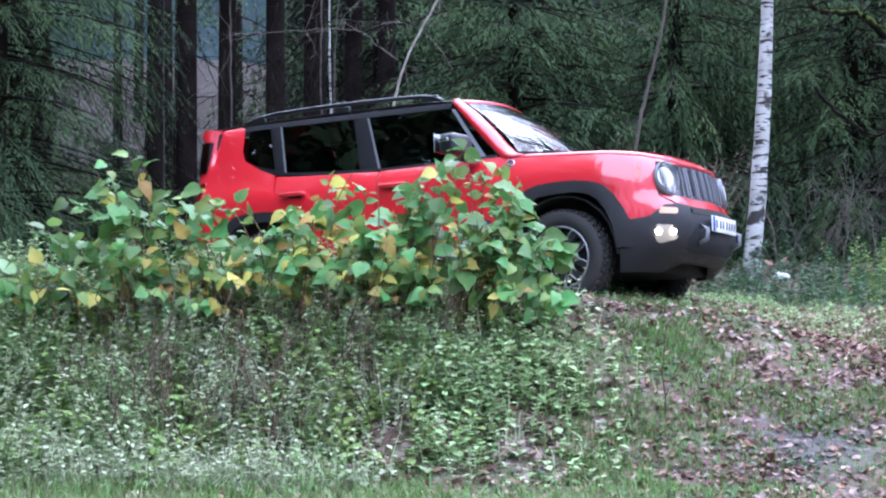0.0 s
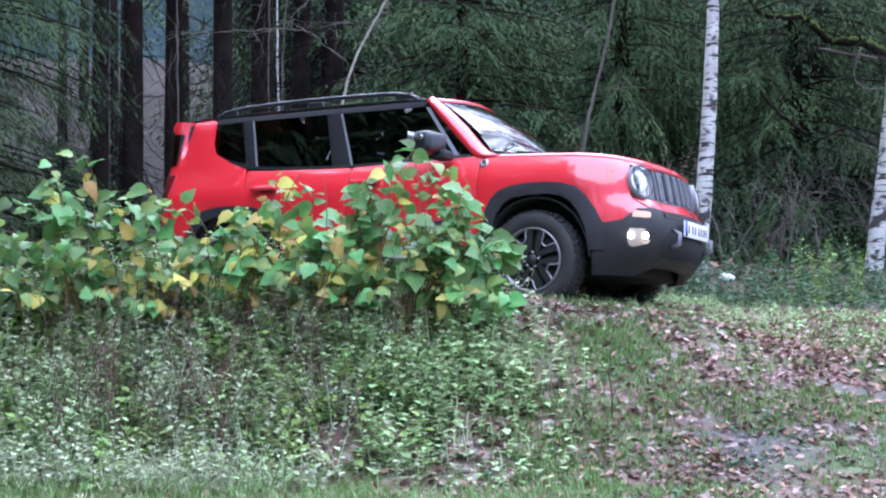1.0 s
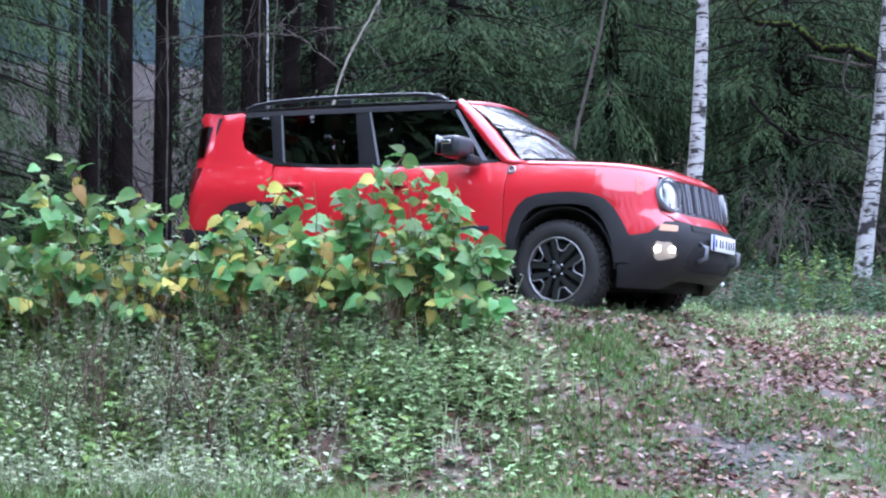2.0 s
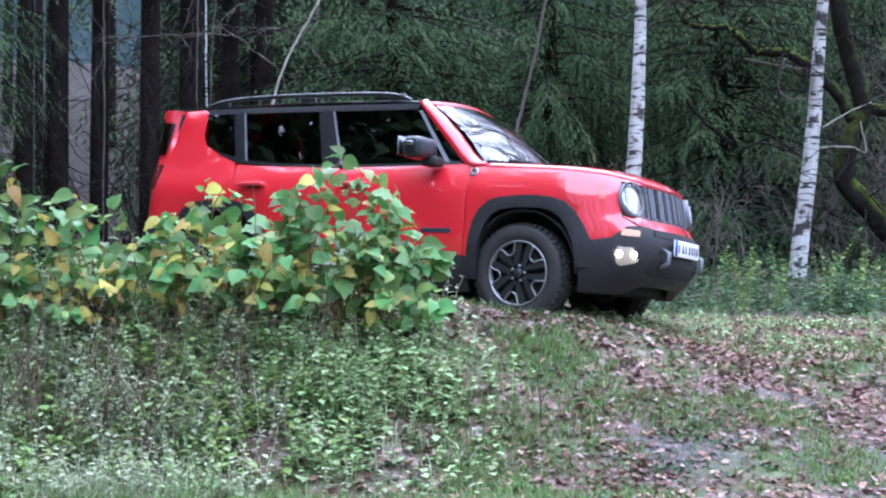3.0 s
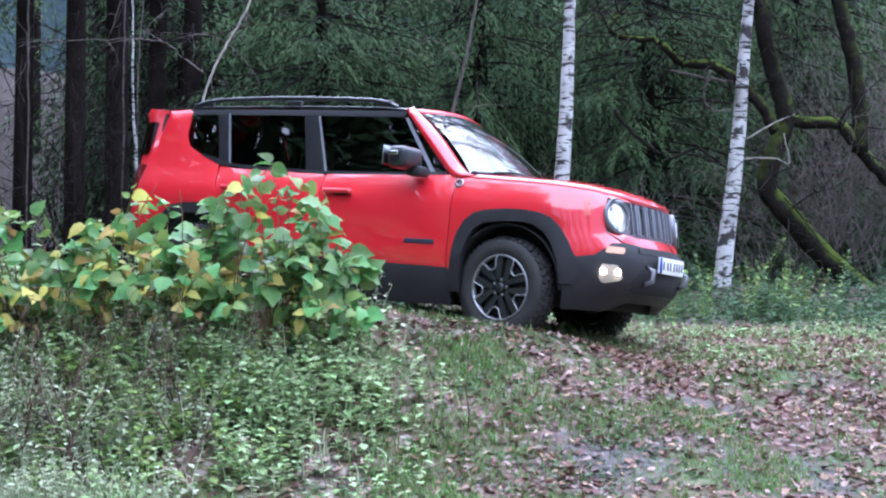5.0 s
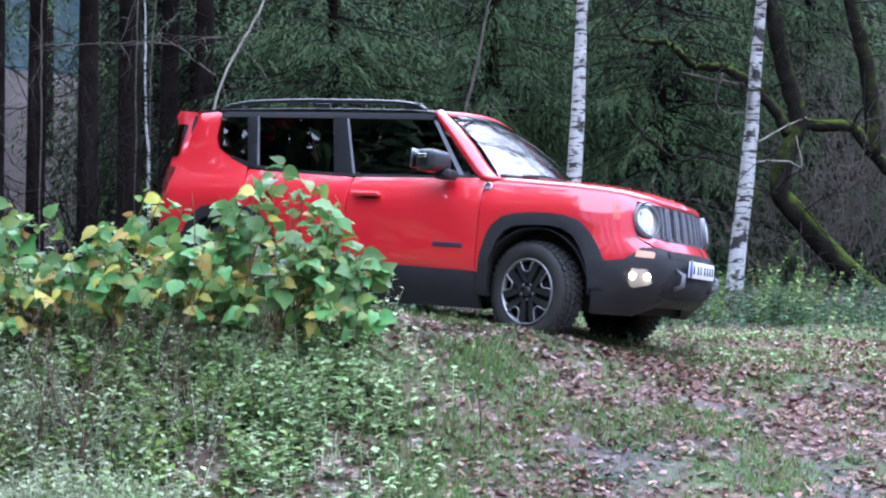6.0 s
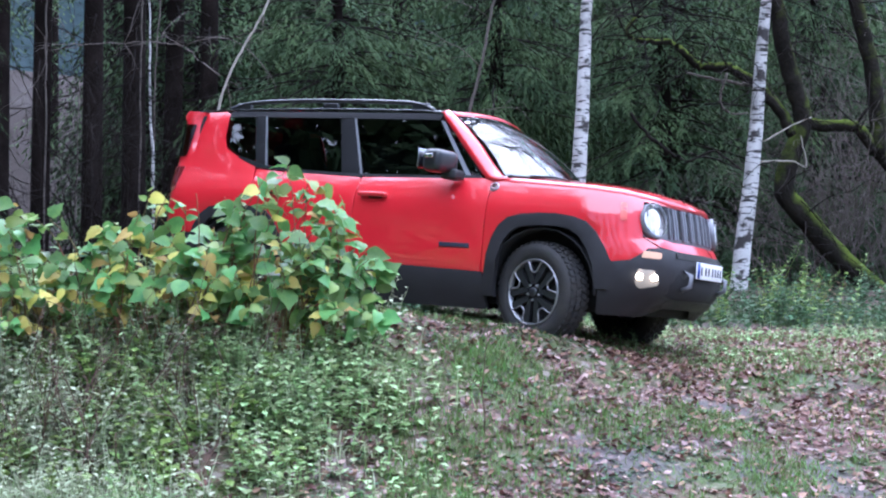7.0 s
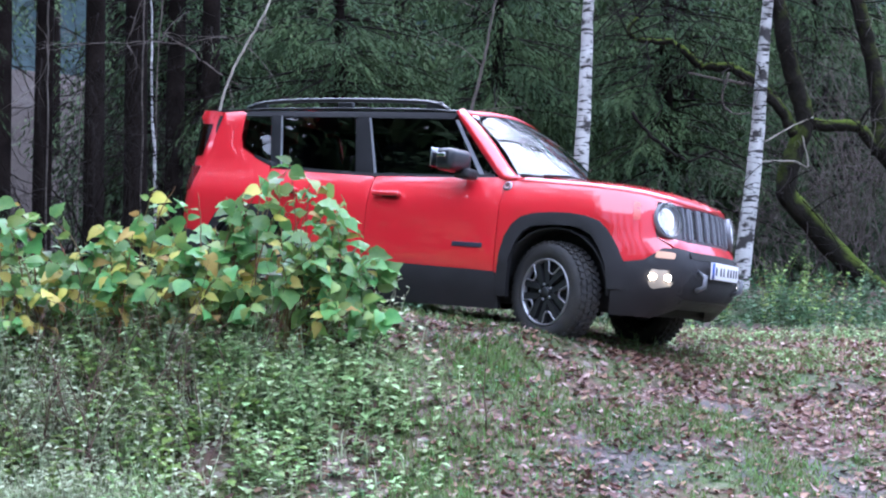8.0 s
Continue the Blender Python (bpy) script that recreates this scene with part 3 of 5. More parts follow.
def edge_trees():
    """The crooked mossy tree, saplings and bare twigs at the wood's edge."""
    def line(name, a, b, mat, parent, seed, jitter=0.01, sides=8, part_name="limb", label="", at=Vector((0, 0, 0))):
        pts = [p - at for p in bend(TWIG_LINES[name], 6, jitter, seed)]
        v, f = tube_data(pts, taper(len(pts), a, b), sides)
        return mesh_part(part_name, v, f, mat, parent, label)

    at = Vector((7.6, 14.6, 0.6))
    tree = empty("mossy_tree", pose(*at), label="old crooked tree with mossy leaning trunk and limbs", category="tree")
    line("trunk", 0.14, 0.085, M["moss_bark"], tree, 1, 0.012, 14, "trunk", at=at)
    line("limb_right", 0.072, 0.07, M["moss_bark"], tree, 2, 0.01, 10, at=at)
    line("limb_up", 0.10, 0.08, M["moss_bark"], tree, 3, 0.01, 12, at=at)
    line("limb_left", 0.075, 0.014, M["moss_bark"], tree, 4, 0.014, 8, at=at)
    line("strand", 0.025, 0.01, M["twig"], tree, 5, 0.012, 6, "branch", at=at)
    line("curl", 0.018, 0.010, M["twig"], tree, 6, 0.008, 5, "branch", at=at)
    rnd = random.Random(9)
    for name in ("limb_left", "limb_right", "limb_up", "trunk"):
        for p in TWIG_LINES[name][2:]:
            for _ in range(3):
                twig_part("twig", M["dark_twig"], tree, rnd, Vector(p) - at, (rnd.uniform(-1, 1), rnd.uniform(-1, 0.3), rnd.uniform(-0.6, 0.8)), rnd.uniform(0.4, 1.1), 0.010, 1, 0.06)
    low = empty("fallen_branch", label="bare dark branch hanging at the wood's edge", category="branch")
    line("low", 0.022, 0.012, M["dark_twig"], low, 7, 0.012, 6, "branch")
    for name in ("pale1", "pale2"):
        tw = empty("dead_twig", label="thin pale dead twig beside the birch", category="twig")
        line(name, 0.010, 0.006, M["pale_twig"], tw, 8, 0.005, 5, "twig")
    sap = empty("sapling", label="thin pale leaning sapling with bare side twig", category="tree")
    line("fork", 0.015, 0.010, M["pale_twig"], sap, 10, 0.005, 8, "stem")
    line("forkside", 0.008, 0.002, M["twig"], sap, 11, 0.012, 6, "side_twig")
    for p in TWIG_LINES["forkside"][2:] + TWIG_LINES["fork"][4:]:
        for _ in range(2):
            twig_part("twig", M["twig"], sap, rnd, p, (rnd.uniform(-1, 1), rnd.uniform(-0.5, 0.5), rnd.uniform(-0.7, 0.7)), rnd.uniform(0.25, 0.7), 0.005, 1, 0.08, 3)
    sap = empty("sapling", label="slim grey leaning sapling before the spruces", category="tree")
    line("sapC", 0.026, 0.014, M["twig"], sap, 12, 0.006, 8, "stem")
    for p in TWIG_LINES["sapC"][2:]:
        twig_part("twig", M["twig"], sap, rnd, p, (rnd.uniform(-1, 1), -0.3, 0.5), rnd.uniform(0.4, 0.9), 0.008, 1, 0.08, 3)
    for i, name in enumerate(("whiteL", "whiteL2", "whiteL3", "white4", "white5")):
        tw = empty("birch_sapling", label="very thin birch stem inside the dark wood", category="tree", group="thin birches")
        pts = [Vector(p) for p in TWIG_LINES[name]]
        pts = [Vector((pts[0].x, pts[0].y, ground_z(pts[0].x, pts[0].y) - 0.1)), *pts, pts[-1] + (pts[-1] - pts[-2]) * 1.5]
        pts = bend(pts, 5, 0.01, 20 + i)
        r = 0.028 if name == "white4" else 0.011
        v, f = tube_data(pts, taper(len(pts), r, r * 0.25 if name == "white4" else r * 0.6), 7)
        mesh_part("stem", v, f, M["birch"] if name == "white4" else M["twig"], tw)
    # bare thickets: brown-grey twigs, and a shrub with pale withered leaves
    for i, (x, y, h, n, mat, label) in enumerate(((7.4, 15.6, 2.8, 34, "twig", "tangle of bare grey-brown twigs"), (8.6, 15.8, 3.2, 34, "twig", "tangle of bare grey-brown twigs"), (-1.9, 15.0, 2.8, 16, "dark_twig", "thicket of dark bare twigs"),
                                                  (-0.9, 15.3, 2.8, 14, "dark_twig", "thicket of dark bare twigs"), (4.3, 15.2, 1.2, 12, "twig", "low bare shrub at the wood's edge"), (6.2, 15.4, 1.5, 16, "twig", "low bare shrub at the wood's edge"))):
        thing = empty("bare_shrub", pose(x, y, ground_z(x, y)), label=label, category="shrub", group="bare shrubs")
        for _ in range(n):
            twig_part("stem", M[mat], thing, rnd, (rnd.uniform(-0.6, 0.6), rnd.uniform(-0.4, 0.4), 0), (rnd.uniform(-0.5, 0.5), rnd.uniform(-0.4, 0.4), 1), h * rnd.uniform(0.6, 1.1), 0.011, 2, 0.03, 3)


edge_trees()

from mathutils import geometry

# ---- the car: x ahead, y to its left, z up, origin on the ground midway between the axles ----
M["black_paint"] = material("black_paint", (0.012, 0.012, 0.014), 0.3, vary=0.05, scale=2, fine=200, bump=0.0, coat=0.8)
M["plastic"] = material("grained_plastic", (0.026, 0.025, 0.027), 0.5, vary=0.2, scale=5, fine=250, bump=0.25, spec=0.3)
M["plastic_grey"] = material("grey_plastic", (0.17, 0.175, 0.195), 0.38, vary=0.1, scale=6, fine=200, bump=0.1)
M["pillar"] = material("pillar_black", (0.014, 0.014, 0.015), 0.55, vary=0.15, scale=5, fine=250, bump=0.05, spec=0.12)
M["mirror_grey"] = material("mirror_grey", (0.016, 0.017, 0.020), 0.32, vary=0.1, scale=6, fine=200, bump=0.05, coat=0.4)
M["hollow"] = material("dark_hollow", (0.012, 0.012, 0.012), 0.9, vary=0.3, scale=8, fine=90, bump=0.2)
M["rubber"] = material("tyre_rubber", (0.022, 0.022, 0.022), 0.8, vary=0.35, scale=9, fine=120, bump=0.4, tint=(0.03, 0.027, 0.023))
M["rim_dark"] = material("dark_alloy", (0.035, 0.036, 0.038), 0.35, metal=0.4, vary=0.15, scale=12, fine=90, bump=0.05)
M["rim_bright"] = material("machined_alloy", (0.36, 0.36, 0.37), 0.4, metal=0.8, vary=0.2, scale=15, fine=120, bump=0.05)
M["satin"] = material("satin_silver", (0.38, 0.39, 0.41), 0.35, metal=0.8, vary=0.1, scale=12, fine=120, bump=0.05)
M["chrome"] = material("lamp_reflector", (0.75, 0.75, 0.77), 0.15, metal=1.0, vary=0.05, scale=12, fine=120, bump=0.05)
M["plate_white"] = material("plate_white", (0.78, 0.78, 0.78), 0.4, vary=0.05, scale=9, fine=100, bump=0.05)
M["plate_blue"] = material("plate_blue", (0.02, 0.07, 0.40), 0.4, vary=0.05, scale=9, fine=100, bump=0.05)
M["ink"] = material("black_ink", (0.03, 0.03, 0.05), 0.5, vary=0.05, scale=9, fine=100, bump=0.0)
M["amber"] = material("amber_lens", (0.72, 0.13, 0.10), 0.2, vary=0.15, scale=30, fine=90, bump=0.1, coat=0.6)
M["tail_red"] = material("red_lens", (0.12, 0.006, 0.008), 0.15, vary=0.1, scale=20, fine=90, bump=0.1, coat=0.8)
M["cabin"] = material("cabin_cloth", (0.022, 0.022, 0.024), 0.85, vary=0.2, scale=8, fine=120, bump=0.2)


def glass(name, tint, shine=0.03, rough=0.01):
    """A pane: tinted see-through with a mirror-like skin that grows towards grazing angles."""
    m = bpy.data.materials.new(name)
    m.use_nodes = True
    nt = m.node_tree
    nt.nodes.remove(nt.nodes["Principled BSDF"])
    tr = nt.nodes.new("ShaderNodeBsdfTransparent")
    tr.inputs["Color"].default_value = (*tint, 1)
    gl = nt.nodes.new("ShaderNodeBsdfGlossy")
    gl.inputs["Roughness"].default_value = rough
    lw = nt.nodes.new("ShaderNodeLayerWeight")
    pw = nt.nodes.new("ShaderNodeMath")
    pw.operation = "POWER"
    pw.inputs[1].default_value = 4.0
    nt.links.new(lw.outputs["Facing"], pw.inputs[0])
    ad = nt.nodes.new("ShaderNodeMath")
    ad.operation = "ADD"
    ad.use_clamp = True
    ad.inputs[1].default_value = 0.04 + shine
    nt.links.new(pw.outputs[0], ad.inputs[0])
    mx = nt.nodes.new("ShaderNodeMixShader")
    nt.links.new(ad.outputs[0], mx.inputs[0])
    nt.links.new(tr.outputs[0], mx.inputs[1])
    nt.links.new(gl.outputs[0], mx.inputs[2])
    nt.links.new(mx.outputs[0], nt.nodes["Material Output"].inputs["Surface"])
    return m


def glow(name, colour, strength, base=(0.7, 0.7, 0.68)):
    m = material(name, base, 0.2, vary=0.05, scale=20, fine=90, bump=0.1)
    b = m.node_tree.nodes["Principled BSDF"]
    b.inputs["Emission Color"].default_value = (*colour, 1)
    b.inputs["Emission Strength"].default_value = strength
    return m


M["tinted"] = glass("tinted_pane", (0.10, 0.11, 0.11), 0.03)
M["windscreen"] = glass("windscreen", (0.45, 0.52, 0.54), 0.10)
M["lens"] = glass("clear_lens", (0.9, 0.9, 0.9), 0.0)
M["fog_glow"] = glow("fog_lamp_glow", (1.0, 0.78, 0.48), 11.0)
M["fog_bowl"] = glow("fog_lamp_bowl", (1.0, 0.80, 0.52), 0.05, (0.30, 0.26, 0.21))
M["drl_glow"] = glow("headlight_glow", (0.95, 0.98, 1.0), 0.3)
M["ind_glow"] = glow("side_lamp_glow", (1.0, 0.6, 0.3), 0.08, (0.62, 0.36, 0.24))

FRONT_U = 1.55 + 0.55 * math.pi / 2 + 0.35
SIDE_IN = ((0.15, 0.20, 0.35, 0.55, 0.75, 0.88, 0.94, 1.0, 1.05, 1.10, 1.14, 1.55, 1.60, 1.66), (0.09, 0.06, 0.02, 0.0, 0.004, 0.010, 0.022, 0.045, 0.072, 0.098, 0.115, 0.25, 0.285, 0.40))
FRONT_IN = ((0.15, 0.24, 0.36, 0.46, 0.66, 0.70, 0.76, 0.95, 1.00, 1.05), (0.34, 0.22, 0.07, 0.0, 0.0, 0.035, 0.075, 0.11, 0.125, 0.17))
REAR_IN = ((0.2, 0.35, 0.6, 0.9, 1.14, 1.4, 1.52, 1.56, 1.62), (0.12, 0.03, 0.0, 0.005, 0.015, 0.05, 0.06, 0.06, 0.09))


def surf(u, z, off=0.0):
    """A point of the body's skin: u runs along the right side (there u is x), round the corner to the middle of the nose, and on to the left."""
    if u > FRONT_U:
        p = surf(2 * FRONT_U - u, z, off)
        return Vector((p.x, -p.y, p.z))
    if u > 1.55 + 0.55 * math.pi / 2:
        c, n = Vector((2.10 + 0.04 * (1 - ((FRONT_U - u) / 0.35) ** 2), -(FRONT_U - u), z)), Vector((1, -0.12 * (FRONT_U - u) / 0.35, 0))
    elif u > 1.55:
        a = (u - 1.55) / 0.55
        n = Vector((math.sin(a), -math.cos(a) - 0.12 * a / 1.57, 0))
        c = Vector((1.55 + 0.55 * math.sin(a), -0.35 - 0.55 * math.cos(a), z))
    elif u > -1.88:
        n, c = Vector((0, -1, 0)), Vector((u, -0.90, z))
    else:
        a = min((-1.88 - u) / 0.20, math.pi / 2)
        rest = max(-1.88 - u - 0.20 * math.pi / 2, 0)
        n = Vector((-math.sin(a), -math.cos(a), 0))
        c = Vector((-1.88 - 0.20 * math.sin(a), -0.70 - 0.20 * math.cos(a) + rest, z))
    n.normalize()
    side = float(np.interp(z, *SIDE_IN))
    end = float(np.interp(z, *(FRONT_IN if n.x > 0 else REAR_IN)))
    return c - n * (side * n.y * n.y + end * n.x * n.x - off)


def arc(cx, cz, rx, rz, a0, a1, n=12):
    return [(cx + rx * math.cos(radians(a0 + (a1 - a0) * i / n)), cz + rz * math.sin(radians(a0 + (a1 - a0) * i / n))) for i in range(n + 1)]


def rounded(pts, r=0.03, n=4):
    """The outline with its corners rounded."""
    out = []
    for i, p in enumerate(pts):
        a, b, c = Vector(pts[i - 1]), Vector(p), Vector(pts[(i + 1) % len(pts)])
        ra = min(r, (a - b).length * 0.45)
        rc = min(r, (c - b).length * 0.45)
        s, e = b + (a - b).normalized() * ra, b + (c - b).normalized() * rc
        for k in range(n + 1):
            t = k / n
            q = s * (1 - t) ** 2 + b * 2 * t * (1 - t) + e * t * t
            out.append((q.x, q.y))
    return out


def panel(name, outline, mat, parent, off=0.0, thick=0.02, mirror=False, step=0.07, label="", fold=0.006):
    """A body panel: an outline on the skin (u, z), laid on it with thickness and slightly turned-in edges."""
    ring = []
    for i, (p, q) in enumerate(zip(outline, outline[1:] + outline[:1])):
        n = max(1, round(math.dist(p, q) / step))
        ring += [Vector((p[0] + (q[0] - p[0]) * j / n, p[1] + (q[1] - p[1]) * j / n)) for j in range(n)]
    us, zs = [p.x for p in ring], [p.y for p in ring]
    inner = []
    for i in range(int((max(us) - min(us)) / step) + 1):
        for j in range(int((max(zs) - min(zs)) / step) + 1):
            q = Vector((min(us) + (i + 0.5) * step, min(zs) + (j + 0.5) * step))
            inside = False
            for c, d in zip(ring, ring[1:] + ring[:1]):
                if (c.y > q.y) != (d.y > q.y) and q.x < (d.x - c.x) * (q.y - c.y) / (d.y - c.y) + c.x:
                    inside = not inside
            if inside and min((q - c).length for c in ring) > step * 0.45:
                inner.append(q)
    n = len(ring)
    vs, _, fs, _, _, _ = geometry.delaunay_2d_cdt(ring + inner, [(i, (i + 1) % n) for i in range(n)], [list(range(n))], 1, 1e-5)
    bm = bmesh.new()
    made = [bm.verts.new((v.x, v.y, 0)) for v in vs]
    for f in fs:
        bm.faces.new([made[i] for i in f])
    bm.verts.ensure_lookup_table()
    rim = {v for e in bm.edges if e.is_boundary for v in e.verts}
    flat = {v: (v.co.x, v.co.y) for v in bm.verts}
    back = {}
    edges = [tuple(e.verts) for e in bm.edges if e.is_boundary]
    for v, (u, z) in flat.items():
        v.co = surf(u, z, off - (fold if v in rim else 0))
    for v in rim:
        back[v] = bm.verts.new(surf(*flat[v], off - thick))
    for a, b in edges:
        bm.faces.new((a, b, back[b], back[a]))
    if mirror:
        for v in bm.verts:
            v.co.y = -v.co.y
    bmesh.ops.recalc_face_normals(bm, faces=bm.faces)
    ob = part(name, bm, mat, parent, label)
    ob.data.set_sharp_from_angle(angle=radians(38))
    return ob


def box(name, size, at, mat, parent, bevel=0.01, rot=(0, 0, 0), label="", segments=2):
    bm = bmesh.new()
    bmesh.ops.create_cube(bm, size=1)
    bmesh.ops.scale(bm, vec=size, verts=bm.verts)
    if bevel:
        bmesh.ops.bevel(bm, geom=bm.edges[:], offset=bevel, segments=segments, affect="EDGES", profile=0.6)
    bmesh.ops.transform(bm, matrix=pose(*at, *rot), verts=bm.verts)
    return part(name, bm, mat, parent, label)


def tube(name, path, radii, mat, parent, sides=10, label=""):
    v, f = tube_data(path, radii, sides)
    return mesh_part(name, v, f, mat, parent, label)


def grid(name, rows, mat, parent, label="", thick=0.0):
    """A smooth skin through rows of points."""
    n = len(rows[0])
    v = [p for r in rows for p in r]
    f = [(j * n + i, j * n + i + 1, (j + 1) * n + i + 1, (j + 1) * n + i) for j in range(len(rows) - 1) for i in range(n - 1)]
    ob = mesh_part(name, v, f, mat, parent, label)
    if thick:
        s = ob.modifiers.new("thickness", "SOLIDIFY")
        s.thickness, s.offset = thick, 0
    return ob


def disc_part(name, r, depth, m, mat, parent, inner=0.0, sides=28, dome=0.0, label=""):
    """A round plate or ring, facing +z of m."""
    prof = [(inner, dome), (r * 0.75 + inner * 0.25, dome * 0.6), (r, 0.0), (r, -depth), (inner, -depth)]
    v, f = [], []
    for k in range(sides):
        a = 2 * math.pi * k / sides
        for q, h in prof:
            v.append(m @ Vector((q * math.cos(a), q * math.sin(a), h)))
    n = len(prof)
    for k in range(sides):
        k2 = (k + 1) % sides
        for i in range(n - 1):
            f.append((k * n + i, k2 * n + i, k2 * n + i + 1, k * n + i + 1))
        f.append((k * n + n - 1, k2 * n + n - 1, k2 * n, k * n))
    return mesh_part(name, v, f, mat, parent, label)


def skin_frame(u, z, off=0.0):
    """A pose on the skin: +z out of it, +y up."""
    p = surf(u, z, off)
    t = (surf(u + 0.01, z) - surf(u - 0.01, z)).normalized()
    w = (surf(u, z + 0.01) - surf(u, z - 0.01)).normalized()
    n = t.cross(w).normalized()
    w = n.cross(t)
    return Matrix((( t.x, w.x, n.x, p.x), (t.y, w.y, n.y, p.y), (t.z, w.z, n.z, p.z), (0, 0, 0, 1)))


WHEEL_X, TYRE_R = 1.285, 0.345
car = empty("car", label="red compact off-road car with black roof and black wheel arches", category="car")


def car_side(flip):
    """The panels, panes and fittings of one flank."""
    k = dict(mirror=flip)
    s = 1 if flip else -1
    ff = [(0.885, 0.42), (0.90, 0.58), (0.93, 0.70), (0.975, 0.785), (1.04, 0.84), (1.13, 0.868), (1.27, 0.88), (1.40, 0.88), (1.51, 0.868), (1.61, 0.838), (1.685, 0.77), (1.745, 0.68), (1.785, 0.60)]
    fr = [(-1.73, 0.42), (-1.72, 0.55), (-1.69, 0.66), (-1.63, 0.755), (-1.55, 0.815), (-1.42, 0.835), (-1.27, 0.84), (-1.12, 0.832), (-1.0, 0.80), (-0.92, 0.73), (-0.87, 0.64), (-0.84, 0.54), (-0.825, 0.42)]
    # front wing, from the door to the nose
    panel("front_wing", [(0.86, 0.46), *ff, (1.80, 0.575), (1.92, 0.60), (2.05, 0.685), (2.16, 0.70), (2.02, 0.76), (1.985, 0.90), (2.03, 1.0), (2.06, 1.025), (1.9, 1.035), (1.55, 1.06), (1.2, 1.08), (0.86, 1.095)], M["red"], car, **k)
    panel("front_door", rounded([(0.855, 0.455), (0.855, 1.103), (0.75, 1.112), (0.3, 1.10), (-0.229, 1.09), (-0.229, 0.48), (-0.18, 0.465)], 0.02), M["red"], car, off=0.001, **k)
    panel("rear_door", rounded([(-0.2355, 0.465), (-0.2355, 1.088), (-1.05, 1.115), (-1.22, 1.13), (-1.18, 0.95), (-1.0, 0.86), (-0.87, 0.72), (-0.80, 0.46)], 0.03), M["red"], car, off=0.001, **k)
    panel("rear_quarter", [(-0.88, 0.74), (-1.0, 0.88), (-1.19, 0.965), (-1.235, 1.145), (-1.42, 1.215), (-1.575, 1.29), (-1.625, 1.38), (-1.645, 1.575), (-1.70, 1.60), (-2.04, 1.575), (-2.05, 1.52), (-1.995, 1.48), (-1.985, 1.36), (-1.985, 1.21), (-2.05, 1.16), (-2.055, 0.80), (-2.05, 0.62), (-1.73, 0.61), *fr[2:-2]], M["red"], car, **k)
    # black arches, sills and doors' lower cladding
    fi = [(0.968, 0.42), (0.985, 0.58), (1.02, 0.68), (1.07, 0.745), (1.13, 0.78), (1.27, 0.795), (1.40, 0.797), (1.50, 0.78), (1.575, 0.735), (1.63, 0.66), (1.675, 0.56)]
    panel("wheel_arch_trim", [(0.87, 0.30), *ff, (1.81, 0.575), (1.80, 0.40), (1.70, 0.40), *reversed(fi), (0.965, 0.30)], M["plastic"], car, off=0.022, thick=0.05, label="black plastic front wheel arch", **k)
    ri = [(-1.645, 0.42), (-1.635, 0.55), (-1.60, 0.65), (-1.54, 0.72), (-1.45, 0.755), (-1.27, 0.76), (-1.10, 0.752), (-1.02, 0.715), (-0.96, 0.64), (-0.92, 0.54), (-0.905, 0.42)]
    panel("wheel_arch_trim", [(-1.72, 0.30), *fr, (-0.82, 0.30), (-0.905, 0.30), *reversed(ri), (-1.63, 0.30)], M["plastic"], car, off=0.022, thick=0.05, label="black plastic rear wheel arch", **k)
    panel("sill", rounded([(-0.83, 0.19), (-0.83, 0.475), (0.0, 0.475), (0.875, 0.462), (0.90, 0.21)], 0.02), M["plastic"], car, off=0.012, thick=0.05, label="black plastic sill cladding", **k)
    # panes and pillars
    panel("side_window", rounded([(0.64, 1.122), (0.315, 1.53), (-0.43, 1.54), (-0.245, 1.115)], 0.02), M["tinted"], car, off=-0.008, thick=0.004, fold=0.0, **k)
    panel("quarter_light", rounded([(0.735, 1.135), (0.365, 1.49), (0.345, 1.515), (0.33, 1.50), (0.66, 1.128)], 0.012), M["tinted"], car, off=-0.008, thick=0.004, fold=0.0, **k)
    panel("side_window", rounded([(-0.42, 1.115), (-0.58, 1.547), (-1.27, 1.553), (-1.13, 1.16)], 0.03), M["tinted"], car, off=-0.008, thick=0.004, fold=0.0, **k)
    panel("side_window", rounded([(-1.25, 1.19), (-1.385, 1.55), (-1.59, 1.545), (-1.55, 1.30), (-1.43, 1.235)], 0.03), M["tinted"], car, off=-0.008, thick=0.004, fold=0.0, **k)
    panel("pillar_trim", [(-0.245, 1.112), (-0.44, 1.56), (-0.57, 1.56), (-0.42, 1.112)], M["pillar"], car, off=0.0, label="black centre pillar", **k)
    panel("pillar_trim", [(-1.14, 1.15), (-1.275, 1.565), (-1.38, 1.565), (-1.245, 1.18)], M["pillar"], car, off=0.0, label="black rear pillar", **k)
    panel("window_surround", [(0.30, 1.535), (0.32, 1.585), (-1.64, 1.60), (-1.64, 1.55), (-0.8, 1.545)], M["pillar"], car, off=0.002, **k)
    panel("window_seal", [(0.76, 1.108), (0.74, 1.13), (0.4, 1.118), (-0.25, 1.113), (-0.8, 1.13), (-1.12, 1.156), (-1.24, 1.185), (-1.42, 1.232), (-1.42, 1.215), (-1.22, 1.14), (-0.8, 1.108), (-0.25, 1.095), (0.4, 1.10)], M["black_paint"], car, off=0.004, **k)
    panel("mirror_post", [(0.63, 1.12), (0.31, 1.53), (0.34, 1.525), (0.668, 1.12)], M["plastic_grey"], car, off=0.0, **k)
    panel("window_edge", [(-0.238, 1.115), (-0.425, 1.54), (-0.438, 1.54), (-0.254, 1.115)], M["satin"], car, off=0.004, **k)
